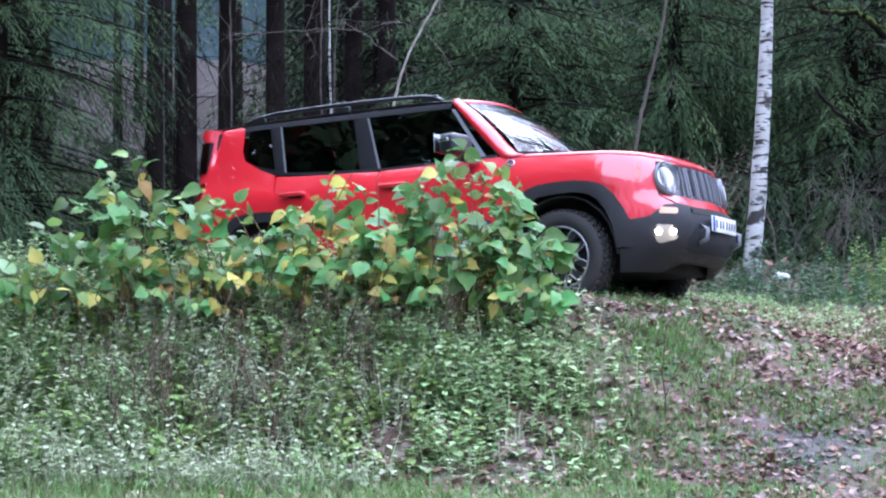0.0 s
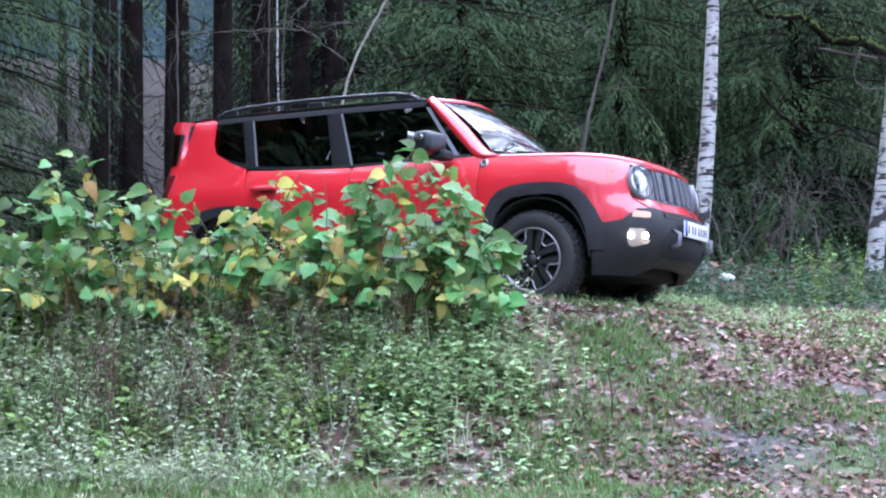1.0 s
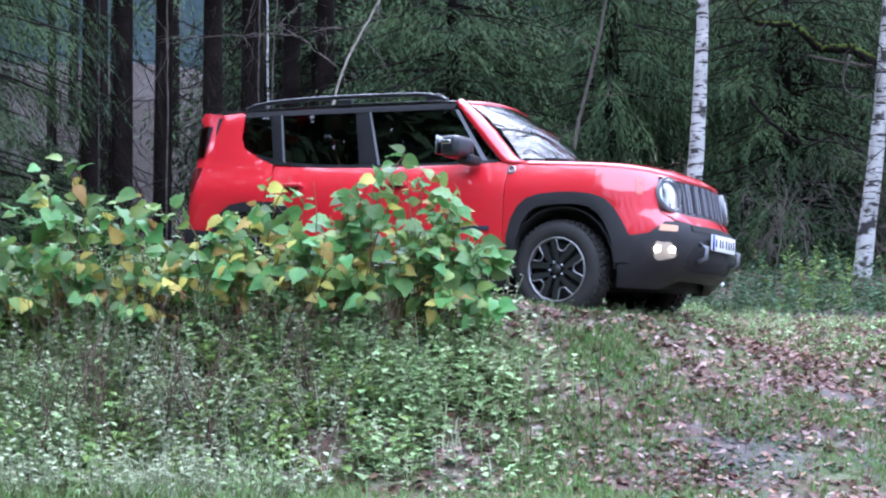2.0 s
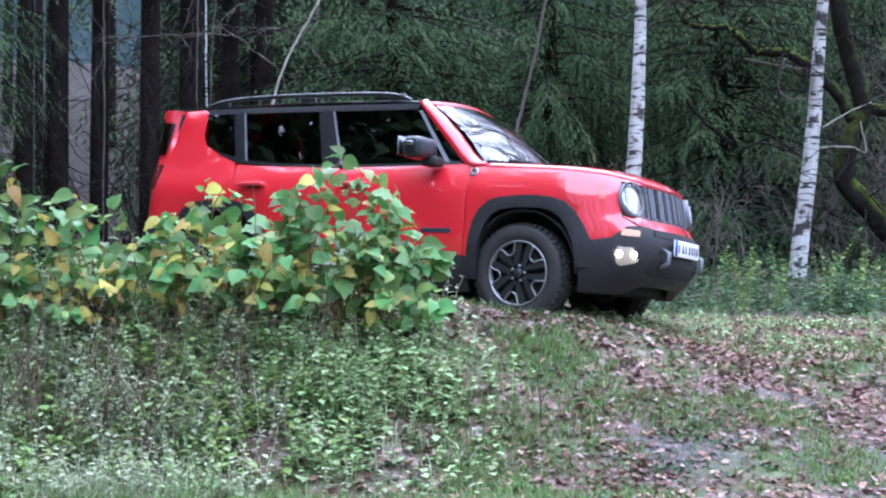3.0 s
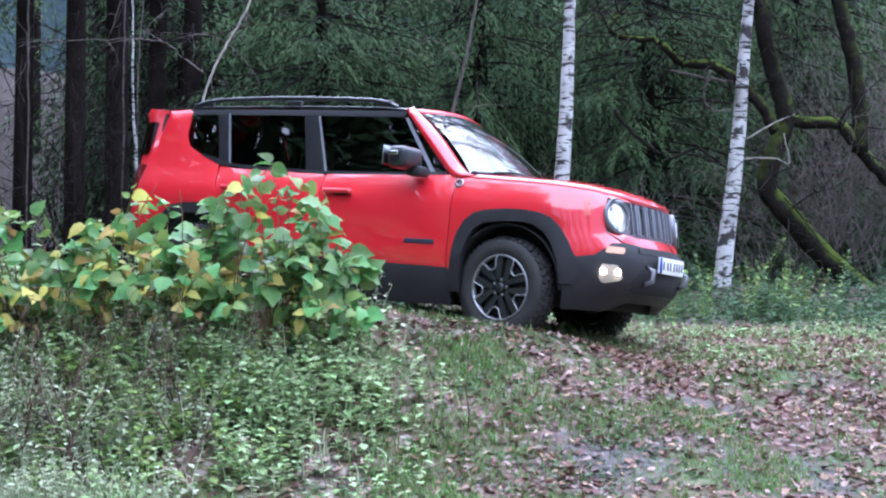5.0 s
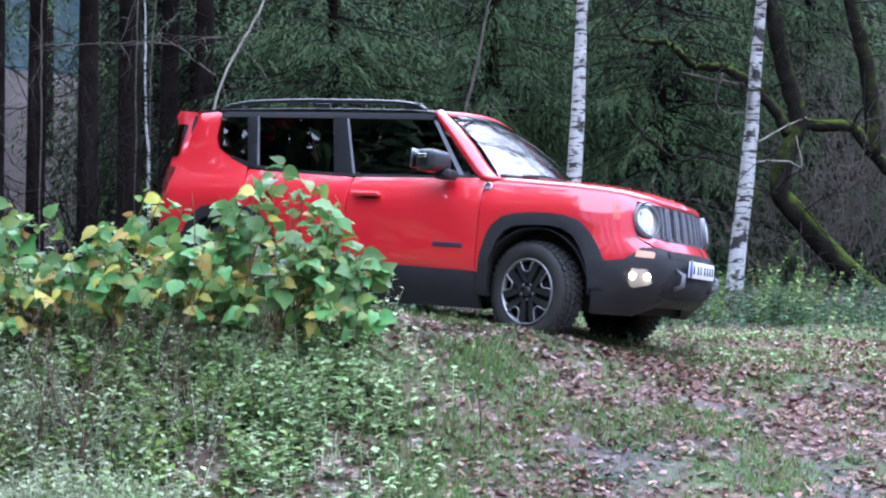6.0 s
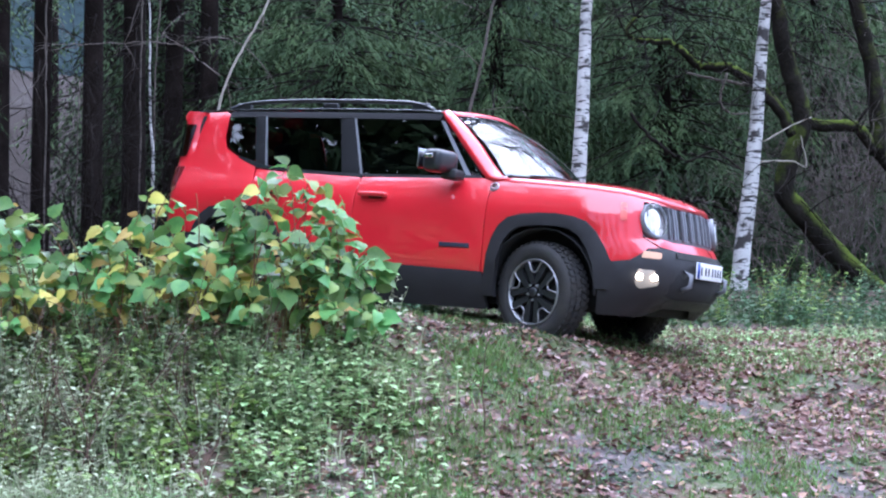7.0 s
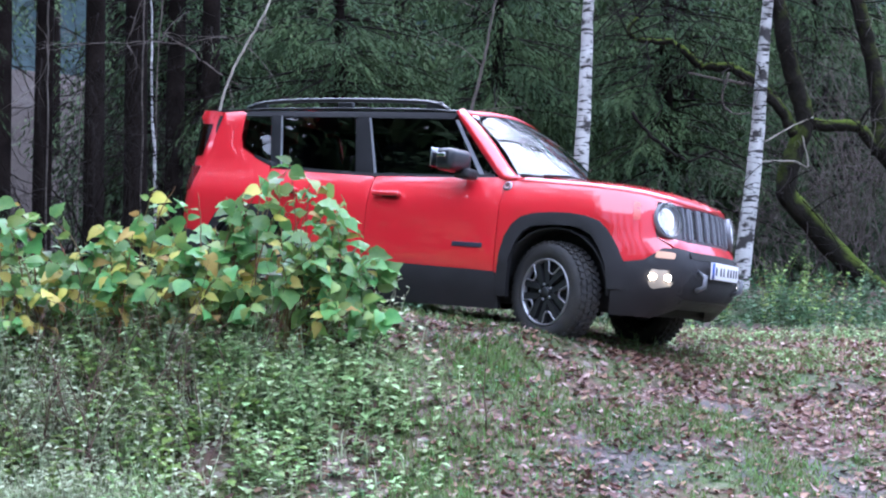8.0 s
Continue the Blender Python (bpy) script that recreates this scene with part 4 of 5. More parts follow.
    panel("window_edge", [(-1.125, 1.155), (-1.265, 1.555), (-1.277, 1.555), (-1.14, 1.155)], M["satin"], car, off=0.004, **k)
    # windscreen pillar, red, from the roof down to the wing
    outer = [(0.31, 1.588), (0.345, 1.545), (0.46, 1.43), (0.60, 1.29), (0.75, 1.145), (0.80, 1.105), (0.88, 1.085)]
    inner = [(0.345, 0.585, 1.605), (0.395, 0.585, 1.565), (0.515, 0.625, 1.455), (0.665, 0.675, 1.315), (0.815, 0.725, 1.185), (0.905, 0.75, 1.125), (0.985, 0.76, 1.105)]
    rows = []
    for (u, z), (x, y, zz) in zip(outer, inner):
        a, b = surf(u, z), Vector((x, -y, zz))
        t = min(max((1.572 - zz) / 0.454, 0), 1)
        b += Vector((0.012, 0, 0.03)) * math.sin(math.pi * t)
        mid = (a + b) / 2 + Vector((0.008, -0.010, 0.010))
        row = [a, a.lerp(mid, 0.5) + Vector((0.006, -0.008, 0.006)), mid, mid.lerp(b, 0.5) + Vector((0.004, -0.004, 0.006)), b]
        rows.append([Vector((p.x, p.y * -s, p.z)) for p in row])
    grid("windscreen_pillar", rows, M["red"], car, "red windscreen pillar", thick=0.01)
    # handles, badge, name strip, mirror, lamps
    for u in (-0.06, -0.98):
        p = surf(u, 0.958)
        h = box("door_handle", (0.23, 0.050, 0.034), (p.x, s * 0.900, 0.960), M["red"], car, 0.012, label="body-coloured pull handle")
        # near-black bar that stands in for the shadow under the handle
        box("handle_shadow", (0.11, 0.022, 0.012), (p.x + 0.02, s * 0.893, 0.940), M["hollow"], h, 0.003)
    m = skin_frame(0.885, 1.05, 0.008)
    if flip:
        m = Matrix.Diagonal((1, -1, 1, 1)) @ m
    b = disc_part("badge", 0.034, 0.008, m, M["satin"], car, label="round silver badge with a dark ring")
    disc_part("badge_ring", 0.026, 0.004, m @ pose(0, 0, 0.005), M["tail_red"], b, inner=0.014)
    box("name_strip", (0.235, 0.008, 0.032), (0.64, s * 0.902, 0.632), M["ink"], car, 0.002, label="dark raised strip with unreadable lettering")
    mirror = box("door_mirror", (0.15, 0.24, 0.155), (0.53, s * 0.985, 1.195), M["mirror_grey"], car, 0.05, rot=(0, 0, s * 8), label="grey door mirror on a black foot", segments=4)
    box("mirror_foot", (0.12, 0.14, 0.07), (0.58, s * 0.89, 1.115), M["plastic"], mirror, 0.02)
    box("mirror_glass", (0.008, 0.21, 0.13), (0.432, s * 1.0, 1.205), M["chrome"], mirror, 0.003, rot=(0, 0, s * 8))
    box("mirror_lamp", (0.075, 0.012, 0.028), (0.52, s * 1.137, 1.215), M["chrome"], mirror, 0.004, rot=(0, 0, s * 8), label="clear turn lamp strip")
    panel("side_marker", rounded([(1.835, 0.86), (1.835, 0.985), (1.885, 0.98), (1.885, 0.865)], 0.015), M["amber"], car, off=0.008, **k)
    # round headlight in its socket
    m = skin_frame(2.125, 0.885, 0.012)
    if flip:
        m = Matrix.Diagonal((1, -1, 1, 1)) @ m
    lamp = disc_part("headlight", 0.120, 0.06, m, M["plastic_grey"], car, inner=0.114, label="round headlight with a bright ring")
    disc_part("bowl", 0.115, 0.05, m @ pose(0, 0, -0.03), M["plastic_grey"], lamp)
    disc_part("reflector", 0.070, 0.012, m @ pose(-0.034 * -s, 0.0, 0.004), M["drl_glow"], lamp, label="lit bright reflector", dome=0.004)
    disc_part("lens", 0.108, 0.003, m @ pose(0, 0, 0.012), M["lens"], lamp, dome=0.014)
    # lamps in the bumper
    panel("indicator", rounded([(1.99, 0.630), (2.01, 0.675), (2.15, 0.672), (2.14, 0.630)], 0.015), M["ind_glow"], car, off=0.016, **k)
    fog = panel("fog_lamp", rounded([(1.90, 0.50), (1.955, 0.565), (2.19, 0.56), (2.13, 0.455), (2.0, 0.425)], 0.02), M["fog_bowl"], car, off=0.012, **k)
    for u in (1.985, 2.095):
        m = skin_frame(u, 0.505, 0.02)
        if flip:
            m = Matrix.Diagonal((1, -1, 1, 1)) @ m
        disc_part("bulb", 0.021, 0.01, m, M["fog_glow"], fog, dome=0.006, label="lit fog lamp")
    panel("tail_light", rounded([(-1.955, 0.93), (-1.955, 1.13), (-2.17, 1.13), (-2.17, 0.93)], 0.02), M["tail_red"], car, off=0.012, **k)
    panel("inner_lining", [(-1.28, 0.95), (-1.28, 1.13), (-1.42, 1.195), (-1.60, 1.28), (-1.65, 1.38), (-1.665, 1.56), (-2.0, 1.55), (-2.0, 0.95)], M["cabin"], car, off=-0.03, thick=0.02, fold=0.0, label="dark inner lining of the boot", **k)
    # tow hook frame and roof rail
    tube("tow_hook", [Vector((2.10, s * 0.36, 0.44)), Vector((2.16, s * 0.36, 0.47)), Vector((2.165, s * 0.36, 0.54)), Vector((2.10, s * 0.36, 0.57))], [0.016] * 4, M["plastic_grey"], car)
    rail = [(0.20, 0.575, 1.615), (0.10, 0.57, 1.652), (-0.1, 0.568, 1.675), (-0.7, 0.566, 1.688), (-1.2, 0.566, 1.685), (-1.5, 0.568, 1.668), (-1.68, 0.572, 1.625)]
    rail = bend([(x, s * y, z) for x, y, z in rail], 4)
    r = tube("roof_rail", rail, [0.017] * len(rail), M["black_paint"], car)
    for x in (0.08, -0.72, -1.55):
        box("rail_foot", (0.14, 0.03, 0.07), (x, s * 0.568, 1.635), M["black_paint"], r, 0.01)


def car_middle():
    # bonnet: rows from the wing's edge to the middle and across
    us = [0.90 + (FRONT_U - 0.90) * i / 30 for i in range(31)]
    rows = []
    nose = surf(FRONT_U, 1.02)
    for i, u in enumerate(us):
        zt = float(np.interp(u, (0.9, 1.5, 1.9, 2.06, 2.4, FRONT_U), (1.093, 1.062, 1.036, 1.02, 1.0, 1.0)))
        e = surf(u, zt, -0.004)
        t = i / 30
        xc = 1.12 + (nose.x - 1.12) * t
        c = Vector((xc, 0, float(np.interp(xc, (1.1, 1.5, 1.8, 1.93, nose.x), (1.165, 1.135, 1.095, 1.065, 1.003)))))
        half = []
        for j in range(13):
            v = j / 12
            p = e.lerp(c, v)
            edge = min(v / 0.16, 1)
            lift = 0.028 * (1 - (1 - edge) ** 2) * (1 - v) * min((30 - i) / 5, 1)
            ridge = 0.014 * math.exp(-((v - 0.42) / 0.10) ** 2) * min((30 - i) / 8, 1)
            half.append(Vector((p.x, p.y, p.z + lift + ridge)))
        rows.append(half + [Vector((p.x, -p.y, p.z)) for p in reversed(half[:-1])])
    grid("bonnet", rows, M["red"], car, thick=0.012)
    # nose: red frame round the grille, red lip under it
    F = FRONT_U
    panel("nose_frame", [(2.02, 0.765), (2.16, 0.71), (2.4, 0.695), (2 * F - 2.4, 0.695), (2 * F - 2.16, 0.71), (2 * F - 2.02, 0.765), (2 * F - 2.2, 0.765), (2 * F - 2.36, 0.755), (2.36, 0.755), (2.2, 0.765)], M["red"], car, off=0.004)
    panel("nose_lip", [(2.03, 1.0), (2.25, 0.992), (2 * F - 2.25, 0.992), (2 * F - 2.03, 1.0), (2 * F - 2.06, 1.03), (2 * F - 2.4, 1.012), (2.4, 1.012), (2.06, 1.03)], M["red"], car, off=0.002)
    g = panel("grille", rounded([(1.99, 0.77), (1.99, 0.99), (2 * F - 1.99, 0.99), (2 * F - 1.99, 0.77), (2 * F - 2.2, 0.755), (2.2, 0.755)], 0.03), M["plastic_grey"], car, off=-0.02, label="grey grille panel with seven upright slots")
    for i in range(7):
        u = F + (i - 3) * 0.128
        panel("slot", rounded([(u - 0.036, 0.785), (u - 0.036, 0.975), (u + 0.036, 0.975), (u + 0.036, 0.785)], 0.018), M["hollow"], g, off=-0.012, thick=0.01)
        for side in (-1, 1):
            w = u + side * 0.047
            panel("slot_bar", rounded([(w - 0.009, 0.775), (w - 0.009, 0.985), (w + 0.009, 0.985), (w + 0.009, 0.775)], 0.006), M["plastic_grey"], g, off=0.006, thick=0.03, label="grey upright bar")
    # front bumper with its lower mouth
    bump = panel("front_bumper", [(1.715, 0.24), (1.72, 0.42), (1.80, 0.59), (1.92, 0.61), (2.05, 0.695), (2.18, 0.705), (2.4, 0.695), (2 * F - 2.4, 0.695), (2 * F - 2.18, 0.705), (2 * F - 2.05, 0.695), (2 * F - 1.92, 0.61), (2 * F - 1.80, 0.59), (2 * F - 1.72, 0.42), (2 * F - 1.715, 0.24), (2 * F - 2.1, 0.24), (2 * F - 2.4, 0.31), (2.4, 0.31), (2.1, 0.24)], M["plastic"], car, off=0.008, thick=0.06, label="black plastic front bumper")
    panel("mouth", rounded([(2.20, 0.40), (2.31, 0.56), (2 * F - 2.31, 0.56), (2 * F - 2.20, 0.40), (2 * F - 2.36, 0.375), (2.36, 0.375)], 0.03), M["hollow"], bump, off=0.012, thick=0.02, label="dark lower air intake")
    panel("skid_plate", rounded([(2.3, 0.315), (2.3, 0.37), (2 * F - 2.3, 0.37), (2 * F - 2.3, 0.315)], 0.02), M["plastic"], bump, off=0.014, thick=0.03)
    panel("bumper_slot", rounded([(2.30, 0.645), (2.32, 0.69), (2 * F - 2.32, 0.69), (2 * F - 2.30, 0.645)], 0.015), M["hollow"], bump, off=0.010, thick=0.02)
    plate = box("number_plate", (0.012, 0.52, 0.112), (2.163, 0, 0.585), M["plate_white"], car, 0.003, label="white number plate with a blue end strip")
    box("plate_strip", (0.004, 0.042, 0.106), (2.170, -0.236, 0.585), M["plate_blue"], plate, 0)
    for y, w in ((-0.175, 0.045), (-0.09, 0.05), (-0.03, 0.04), (0.05, 0.045), (0.11, 0.042), (0.165, 0.042), (0.218, 0.04)):
        box("plate_bar", (0.004, w * 0.5, 0.056), (2.170, y, 0.585), M["ink"], plate, 0)
    # roof, header and windscreen
    rows, heads = [], []
    for i in range(26):
        x = 0.30 - 2.34 * i / 25
        zr = float(np.interp(x, (-2.05, -1.9, -1.6, -0.7, 0.1, 0.30), (1.575, 1.595, 1.61, 1.618, 1.605, 1.59)))
        e = surf(max(x, -1.75), zr - 0.012)
        e.x = x
        half = []
        for j in range(9):
            v = j / 8
            half.append(Vector((x + 0.07 * v * (1 - i / 25), e.y * (1 - v), zr + 0.055 * (1 - (1 - v) ** 2.4))))
        rows.append(half + [Vector((p.x, -p.y, p.z)) for p in reversed(half[:-1])])
    grid("roof", rows, M["black_paint"], car, "black roof panel", thick=0.012)
    first = rows[0]
    n = len(first)
    low = []
    for j, p in enumerate(first):
        v = 1 - abs(j - (n - 1) / 2) / ((n - 1) / 2)
        y = p.y * 0.585 / abs(first[0].y)
        low.append(Vector((0.405 + 0.07 * math.sin(v * 1.57), y, 1.572 + 0.05 * math.sin(v * 1.57))))
    grid("windscreen_header", [first, [(a + b) / 2 + Vector((0.01, 0, 0.012)) for a, b in zip(first, low)], low], M["red"], car, thick=0.01)
    bottom = [Vector((0.905 + 0.21 * math.cos(p.y / 0.585 * 1.45), p.y * 0.755 / 0.585, 1.118 + 0.035 * math.cos(p.y / 0.585 * 1.57))) for p in low]
    rows = []
    for i in range(9):
        t = i / 8
        rows.append([a.lerp(b, t) + Vector((0.02, 0, 0.028)) * math.sin(math.pi * t) for a, b in zip(low, bottom)])
    grid("windscreen", rows, M["windscreen"], car, "clear windscreen that mirrors the sky")
    rim = [Vector((p.x + 0.012, p.y, p.z + 0.008)) for p in bottom]
    tube("cowl", rim, [0.016] * len(rim), M["hollow"], car, 6)
    for y0, y1 in ((-0.62, 0.02), (-0.02, 0.55)):
        tube("wiper", [Vector((1.05, y0, 1.145)), Vector((1.06, (y0 + y1) / 2, 1.18)), Vector((1.09, y1, 1.182))], [0.012, 0.011, 0.006], M["hollow"], car, 6)
    # tail: gate, rear pane, bumper, spoiler
    R = -1.88 - 0.20 * math.pi / 2 - 0.70
    for flip in (False, True):
        panel("tailgate", [(-2.056, 0.62), (-2.056, 1.12), (-2.00, 1.22), (-2.00, 1.47), (-2.05, 1.51), (R + 0.002, 1.50), (R + 0.002, 0.62)], M["red"], car, off=-0.01, mirror=flip)
        panel("rear_window", rounded([(-1.992, 1.215), (-1.998, 1.475), (R + 0.004, 1.46), (R + 0.004, 1.16)], 0.02), M["tinted"], car, off=0.004, thick=0.004, fold=0.0, mirror=flip)
        panel("rear_bumper", [(-1.70, 0.27), (-1.72, 0.60), (-2.0, 0.63), (R + 0.002, 0.63), (R + 0.002, 0.30)], M["plastic"], car, off=0.02, thick=0.06, mirror=flip)
        panel("roof_spoiler", [(-2.052, 1.50), (-2.045, 1.578), (R + 0.002, 1.59), (R + 0.002, 1.50)], M["red"], car, off=0.008, thick=0.05, mirror=flip)
    # floor pan, wheel housings, cabin
    box("floor_pan", (3.7, 1.30, 0.16), (-0.02, 0, 0.33), M["hollow"], car, 0.04)
    box("engine_bay", (0.9, 1.0, 0.5), (1.40, 0, 0.68), M["hollow"], car, 0.05)
    box("cabin_tub", (2.75, 1.56, 0.55), (-0.55, 0, 0.70), M["cabin"], car, 0.05)
    box("dashboard", (0.34, 1.40, 0.20), (0.80, 0, 1.00), M["cabin"], car, 0.06)
    for x in (1.30, -1.27):
        for s in (-1, 1):
            box("wheel_housing", (0.76, 0.06, 0.56), (x, s * 0.58, 0.56), M["hollow"], car, 0.02)
            rows = [[Vector((x + 0.40 * math.cos(a), s * y, 0.36 + 0.42 * math.sin(a))) for a in [math.pi * k / 12 for k in range(13)]] for y in (0.56, 0.72, 0.885)]
            grid("arch_liner", rows, M["hollow"], car, thick=0.01)
    for x in (-0.10, -0.98):
        for y in (-0.36, 0.36):
            seat = box("seat", (0.16, 0.50, 0.56), (x - 0.12, y, 1.08), M["cabin"], car, 0.06, rot=(0, -12, 0))
            box("headrest", (0.10, 0.27, 0.19), (x - 0.20, y, 1.40), M["cabin"], seat, 0.04)
    ring = [Vector((0.48, 0.36 + 0.18 * math.cos(a), 1.05 + 0.18 * math.sin(a))) for a in [2 * math.pi * k / 20 for k in range(21)]]
    tube("steering_wheel", ring, [0.016] * 21, M["cabin"], car, 6)


def ring_mesh(profile, sides):
    """A turned shape about the y axis from (radius, y) pairs."""
    v, f = [], []
    n = len(profile)
    for k in range(sides):
        a = 2 * math.pi * k / sides
        v += [(r * math.cos(a), y, r * math.sin(a)) for r, y in profile]
    for k in range(sides):
        k2 = (k + 1) % sides
        f += [(k * n + i, k * n + i + 1, k2 * n + i + 1, k2 * n + i) for i in range(n - 1)]
    return v, f


def build_wheel():
    """A wheel with its outer face towards -y: tyre with tread blocks, dark five-spoke rim with machined lips."""
    wheel = empty("wheel")
    wheel.parent = car
    prof = [(0.225, 0.09), (0.26, 0.108), (0.298, 0.106), (0.322, 0.088), (0.332, 0.064), (0.336, 0.0), (0.332, -0.064), (0.322, -0.088), (0.298, -0.106), (0.26, -0.106), (0.228, -0.094), (0.218, -0.080)]
    v, f = ring_mesh(prof, 48)
    tyre = mesh_part("tyre", v, f, M["rubber"], wheel)
    v, f = [], []
    for k in range(44):
        for row, (y, w) in enumerate(((-0.070, 0.034), (-0.024, 0.038), (0.024, 0.038), (0.070, 0.034))):
            a = 2 * math.pi * (k + (row % 2) * 0.5) / 44
            b = len(v)
            for rr in (0.322 if row in (0, 3) else 0.330, 0.338 if row in (0, 3) else 0.346):
                for dy in (-w / 2, w / 2):
                    for da in (-0.045, 0.045):
                        lean = 0.25 * dy * (1 if row % 2 else -1) * 3
                        v.append((rr * math.cos(a + da + lean), y + dy, rr * math.sin(a + da + lean)))
            f += [(b + 4, b + 5, b + 7, b + 6), (b, b + 1, b + 5, b + 4), (b + 2, b + 6, b + 7, b + 3), (b, b + 4, b + 6, b + 2), (b + 1, b + 3, b + 7, b + 5)]
    tagged(mesh_part("tread_blocks", v, f, M["rubber"], tyre, smooth=False), kind="stuff")
    v, f = ring_mesh([(0.05, -0.045), (0.12, -0.050), (0.19, -0.050), (0.205, -0.02), (0.205, 0.09)], 40)
    rim = mesh_part("rim", v, f, M["hollow"], wheel)
    v, f = ring_mesh([(0.206, -0.06), (0.211, -0.098), (0.222, -0.101), (0.224, -0.09)], 60)
    mesh_part("rim_edge", v, f, M["rim_bright"], rim, "machined bright rim edge")
    for k in range(5):
        a = math.pi / 2 + 2 * math.pi * k / 5
        # a bright pocket frame at the rim
        pts = []
        for t, r in ((-0.30, 0.214), (-0.235, 0.185), (-0.20, 0.155), (-0.12, 0.138), (0.0, 0.134), (0.12, 0.138), (0.20, 0.155), (0.235, 0.185), (0.30, 0.214)):
            pts.append(Vector((r * math.cos(a + t), -0.094, r * math.sin(a + t))))
        pv, pf = tube_data(bend(pts, 3), [0.006] * 25, 6)
        mesh_part("pocket_frame", pv, pf, M["rim_bright"], rim, "machined bright pocket frame")
        # a broad dark double spoke between pockets
        b = a + math.pi / 5
        for off in (-1, 1):
            bm = bmesh.new()
            q = [(0.04, off * 0.012), (0.20, off * 0.020), (0.212, off * 0.078), (0.15, off * 0.066), (0.055, off * 0.042)]
            ring = [bm.verts.new((r * math.cos(b) - w * math.sin(b), -0.088, r * math.sin(b) + w * math.cos(b))) for r, w in q]
            ring2 = [bm.verts.new((v.co.x, -0.055, v.co.z)) for v in ring]
            bm.faces.new(ring)
            for i in range(5):
                bm.faces.new((ring[i], ring[(i + 1) % 5], ring2[(i + 1) % 5], ring2[i]))
            bmesh.ops.recalc_face_normals(bm, faces=bm.faces)
            part("spoke", bm, M["rim_dark"], rim, smooth=False)
        m = pose(0.052 * math.cos(b), -0.092, 0.052 * math.sin(b), 90)
        disc_part("wheel_nut", 0.010, 0.01, m, M["satin"], rim, sides=6)
    v, f = ring_mesh([(0.001, -0.100), (0.030, -0.099), (0.036, -0.092), (0.036, -0.06)], 20)
    mesh_part("hub_cap", v, f, M["rim_dark"], rim)
    v, f = ring_mesh([(0.03, 0.03), (0.14, 0.03), (0.14, 0.05), (0.03, 0.05)], 24)
    mesh_part("brake_disc", v, f, M["satin"], rim)
    return wheel


for flip in (False, True):
    car_side(flip)
car_middle()
WHEELS = [build_wheel()]
WHEELS[0].name = "wheel"
for _ in range(3):
    WHEELS.append(copy_thing(WHEELS[0], pose(0, 0, 0)))

# ---- the broad-leaved bush on the bank, and the low growth ----
M["leaf_green"] = leaf_material("bush_leaf_green", (0.105, 0.230, 0.070), (0.165, 0.300, 0.080), 0.38, 0.45, 0.30)
M["leaf_light"] = leaf_material("bush_leaf_light", (0.27, 0.36, 0.09), (0.19, 0.30, 0.08), 0.42, 0.25, 0.35)
M["leaf_yellow"] = leaf_material("bush_leaf_yellow", (0.66, 0.56, 0.14), (0.50, 0.48, 0.10), 0.5, 0.25, 0.35)
M["leaf_brown"] = leaf_material("bush_leaf_brown", (0.55, 0.40, 0.13), (0.40, 0.25, 0.07), 0.6, 0.25, 0.3)
M["cane"] = material("reddish_cane", (0.22, 0.075, 0.045), 0.7, vary=0.35, scale=9, fine=60, bump=0.3, tint=(0.13, 0.12, 0.04))
M["dead_stalk"] = material("dead_stalk", (0.13, 0.078, 0.055), 0.85, vary=0.4, scale=9, fine=60, bump=0.4)
M["weed"] = leaf_material("weed_leaf", (0.28, 0.39, 0.15), (0.41, 0.48, 0.26), 0.6, 0.6, 0.4)
M["weed_pale"] = leaf_material("pale_weed_leaf", (0.50, 0.53, 0.37), (0.36, 0.41, 0.24), 0.6, 0.45, 0.4)
# a darker, duller green than weed, for creeping weeds and undergrowth
M["dark_weed"] = leaf_material("dark_weed_leaf", (0.10, 0.165, 0.08), (0.06, 0.11, 0.05), 0.6, 0.6, 0.3)
M["grass"] = leaf_material("grass_blade", (0.115, 0.205, 0.045), (0.18, 0.23, 0.085), 0.55, 0.5, 0.35)
M["litter"] = leaf_material("dead_leaf", (0.25, 0.135, 0.10), (0.14, 0.068, 0.05), 0.6, 0.6, 0.1)
M["litter_pale"] = leaf_material("pale_dead_leaf", (0.42, 0.30, 0.265), (0.27, 0.18, 0.155), 0.55, 0.35, 0.1)


def leaf_mesh(name, mat, length, width, curl, seed):
    """A heart-shaped leaf with a folded midrib, its stalk at the origin, tip along +x, face +z."""
    rnd = random.Random(seed)
    prof = [(0.0, 0.03), (-0.04, 0.16), (0.03, 0.34), (0.15, 0.47), (0.30, 0.51), (0.46, 0.47), (0.62, 0.36), (0.77, 0.21), (0.90, 0.08), (1.0, 0.0)]
    v, f = [], []
    for i, (t, w) in enumerate(prof):
        x = t * length
        z = -curl * length * t * t
        ww = w * width * rnd.uniform(0.92, 1.06)
        lift = 0.2 * ww
        wave = 0.05 * width * math.sin(3.0 * i + seed)
        v += [(x, ww, z + lift + wave), (max(x, 0.02 * length), 0, z), (x, -ww, z + lift - wave)]
    for i in range(len(prof) - 1):
        k = i * 3
        f += [(k, k + 1, k + 4, k + 3), (k + 1, k + 2, k + 5, k + 4)]
    me = bpy.data.meshes.new(name)
    me.from_pydata(v, [], f)
    me.materials.append(mat)
    me.shade_smooth()
    return me


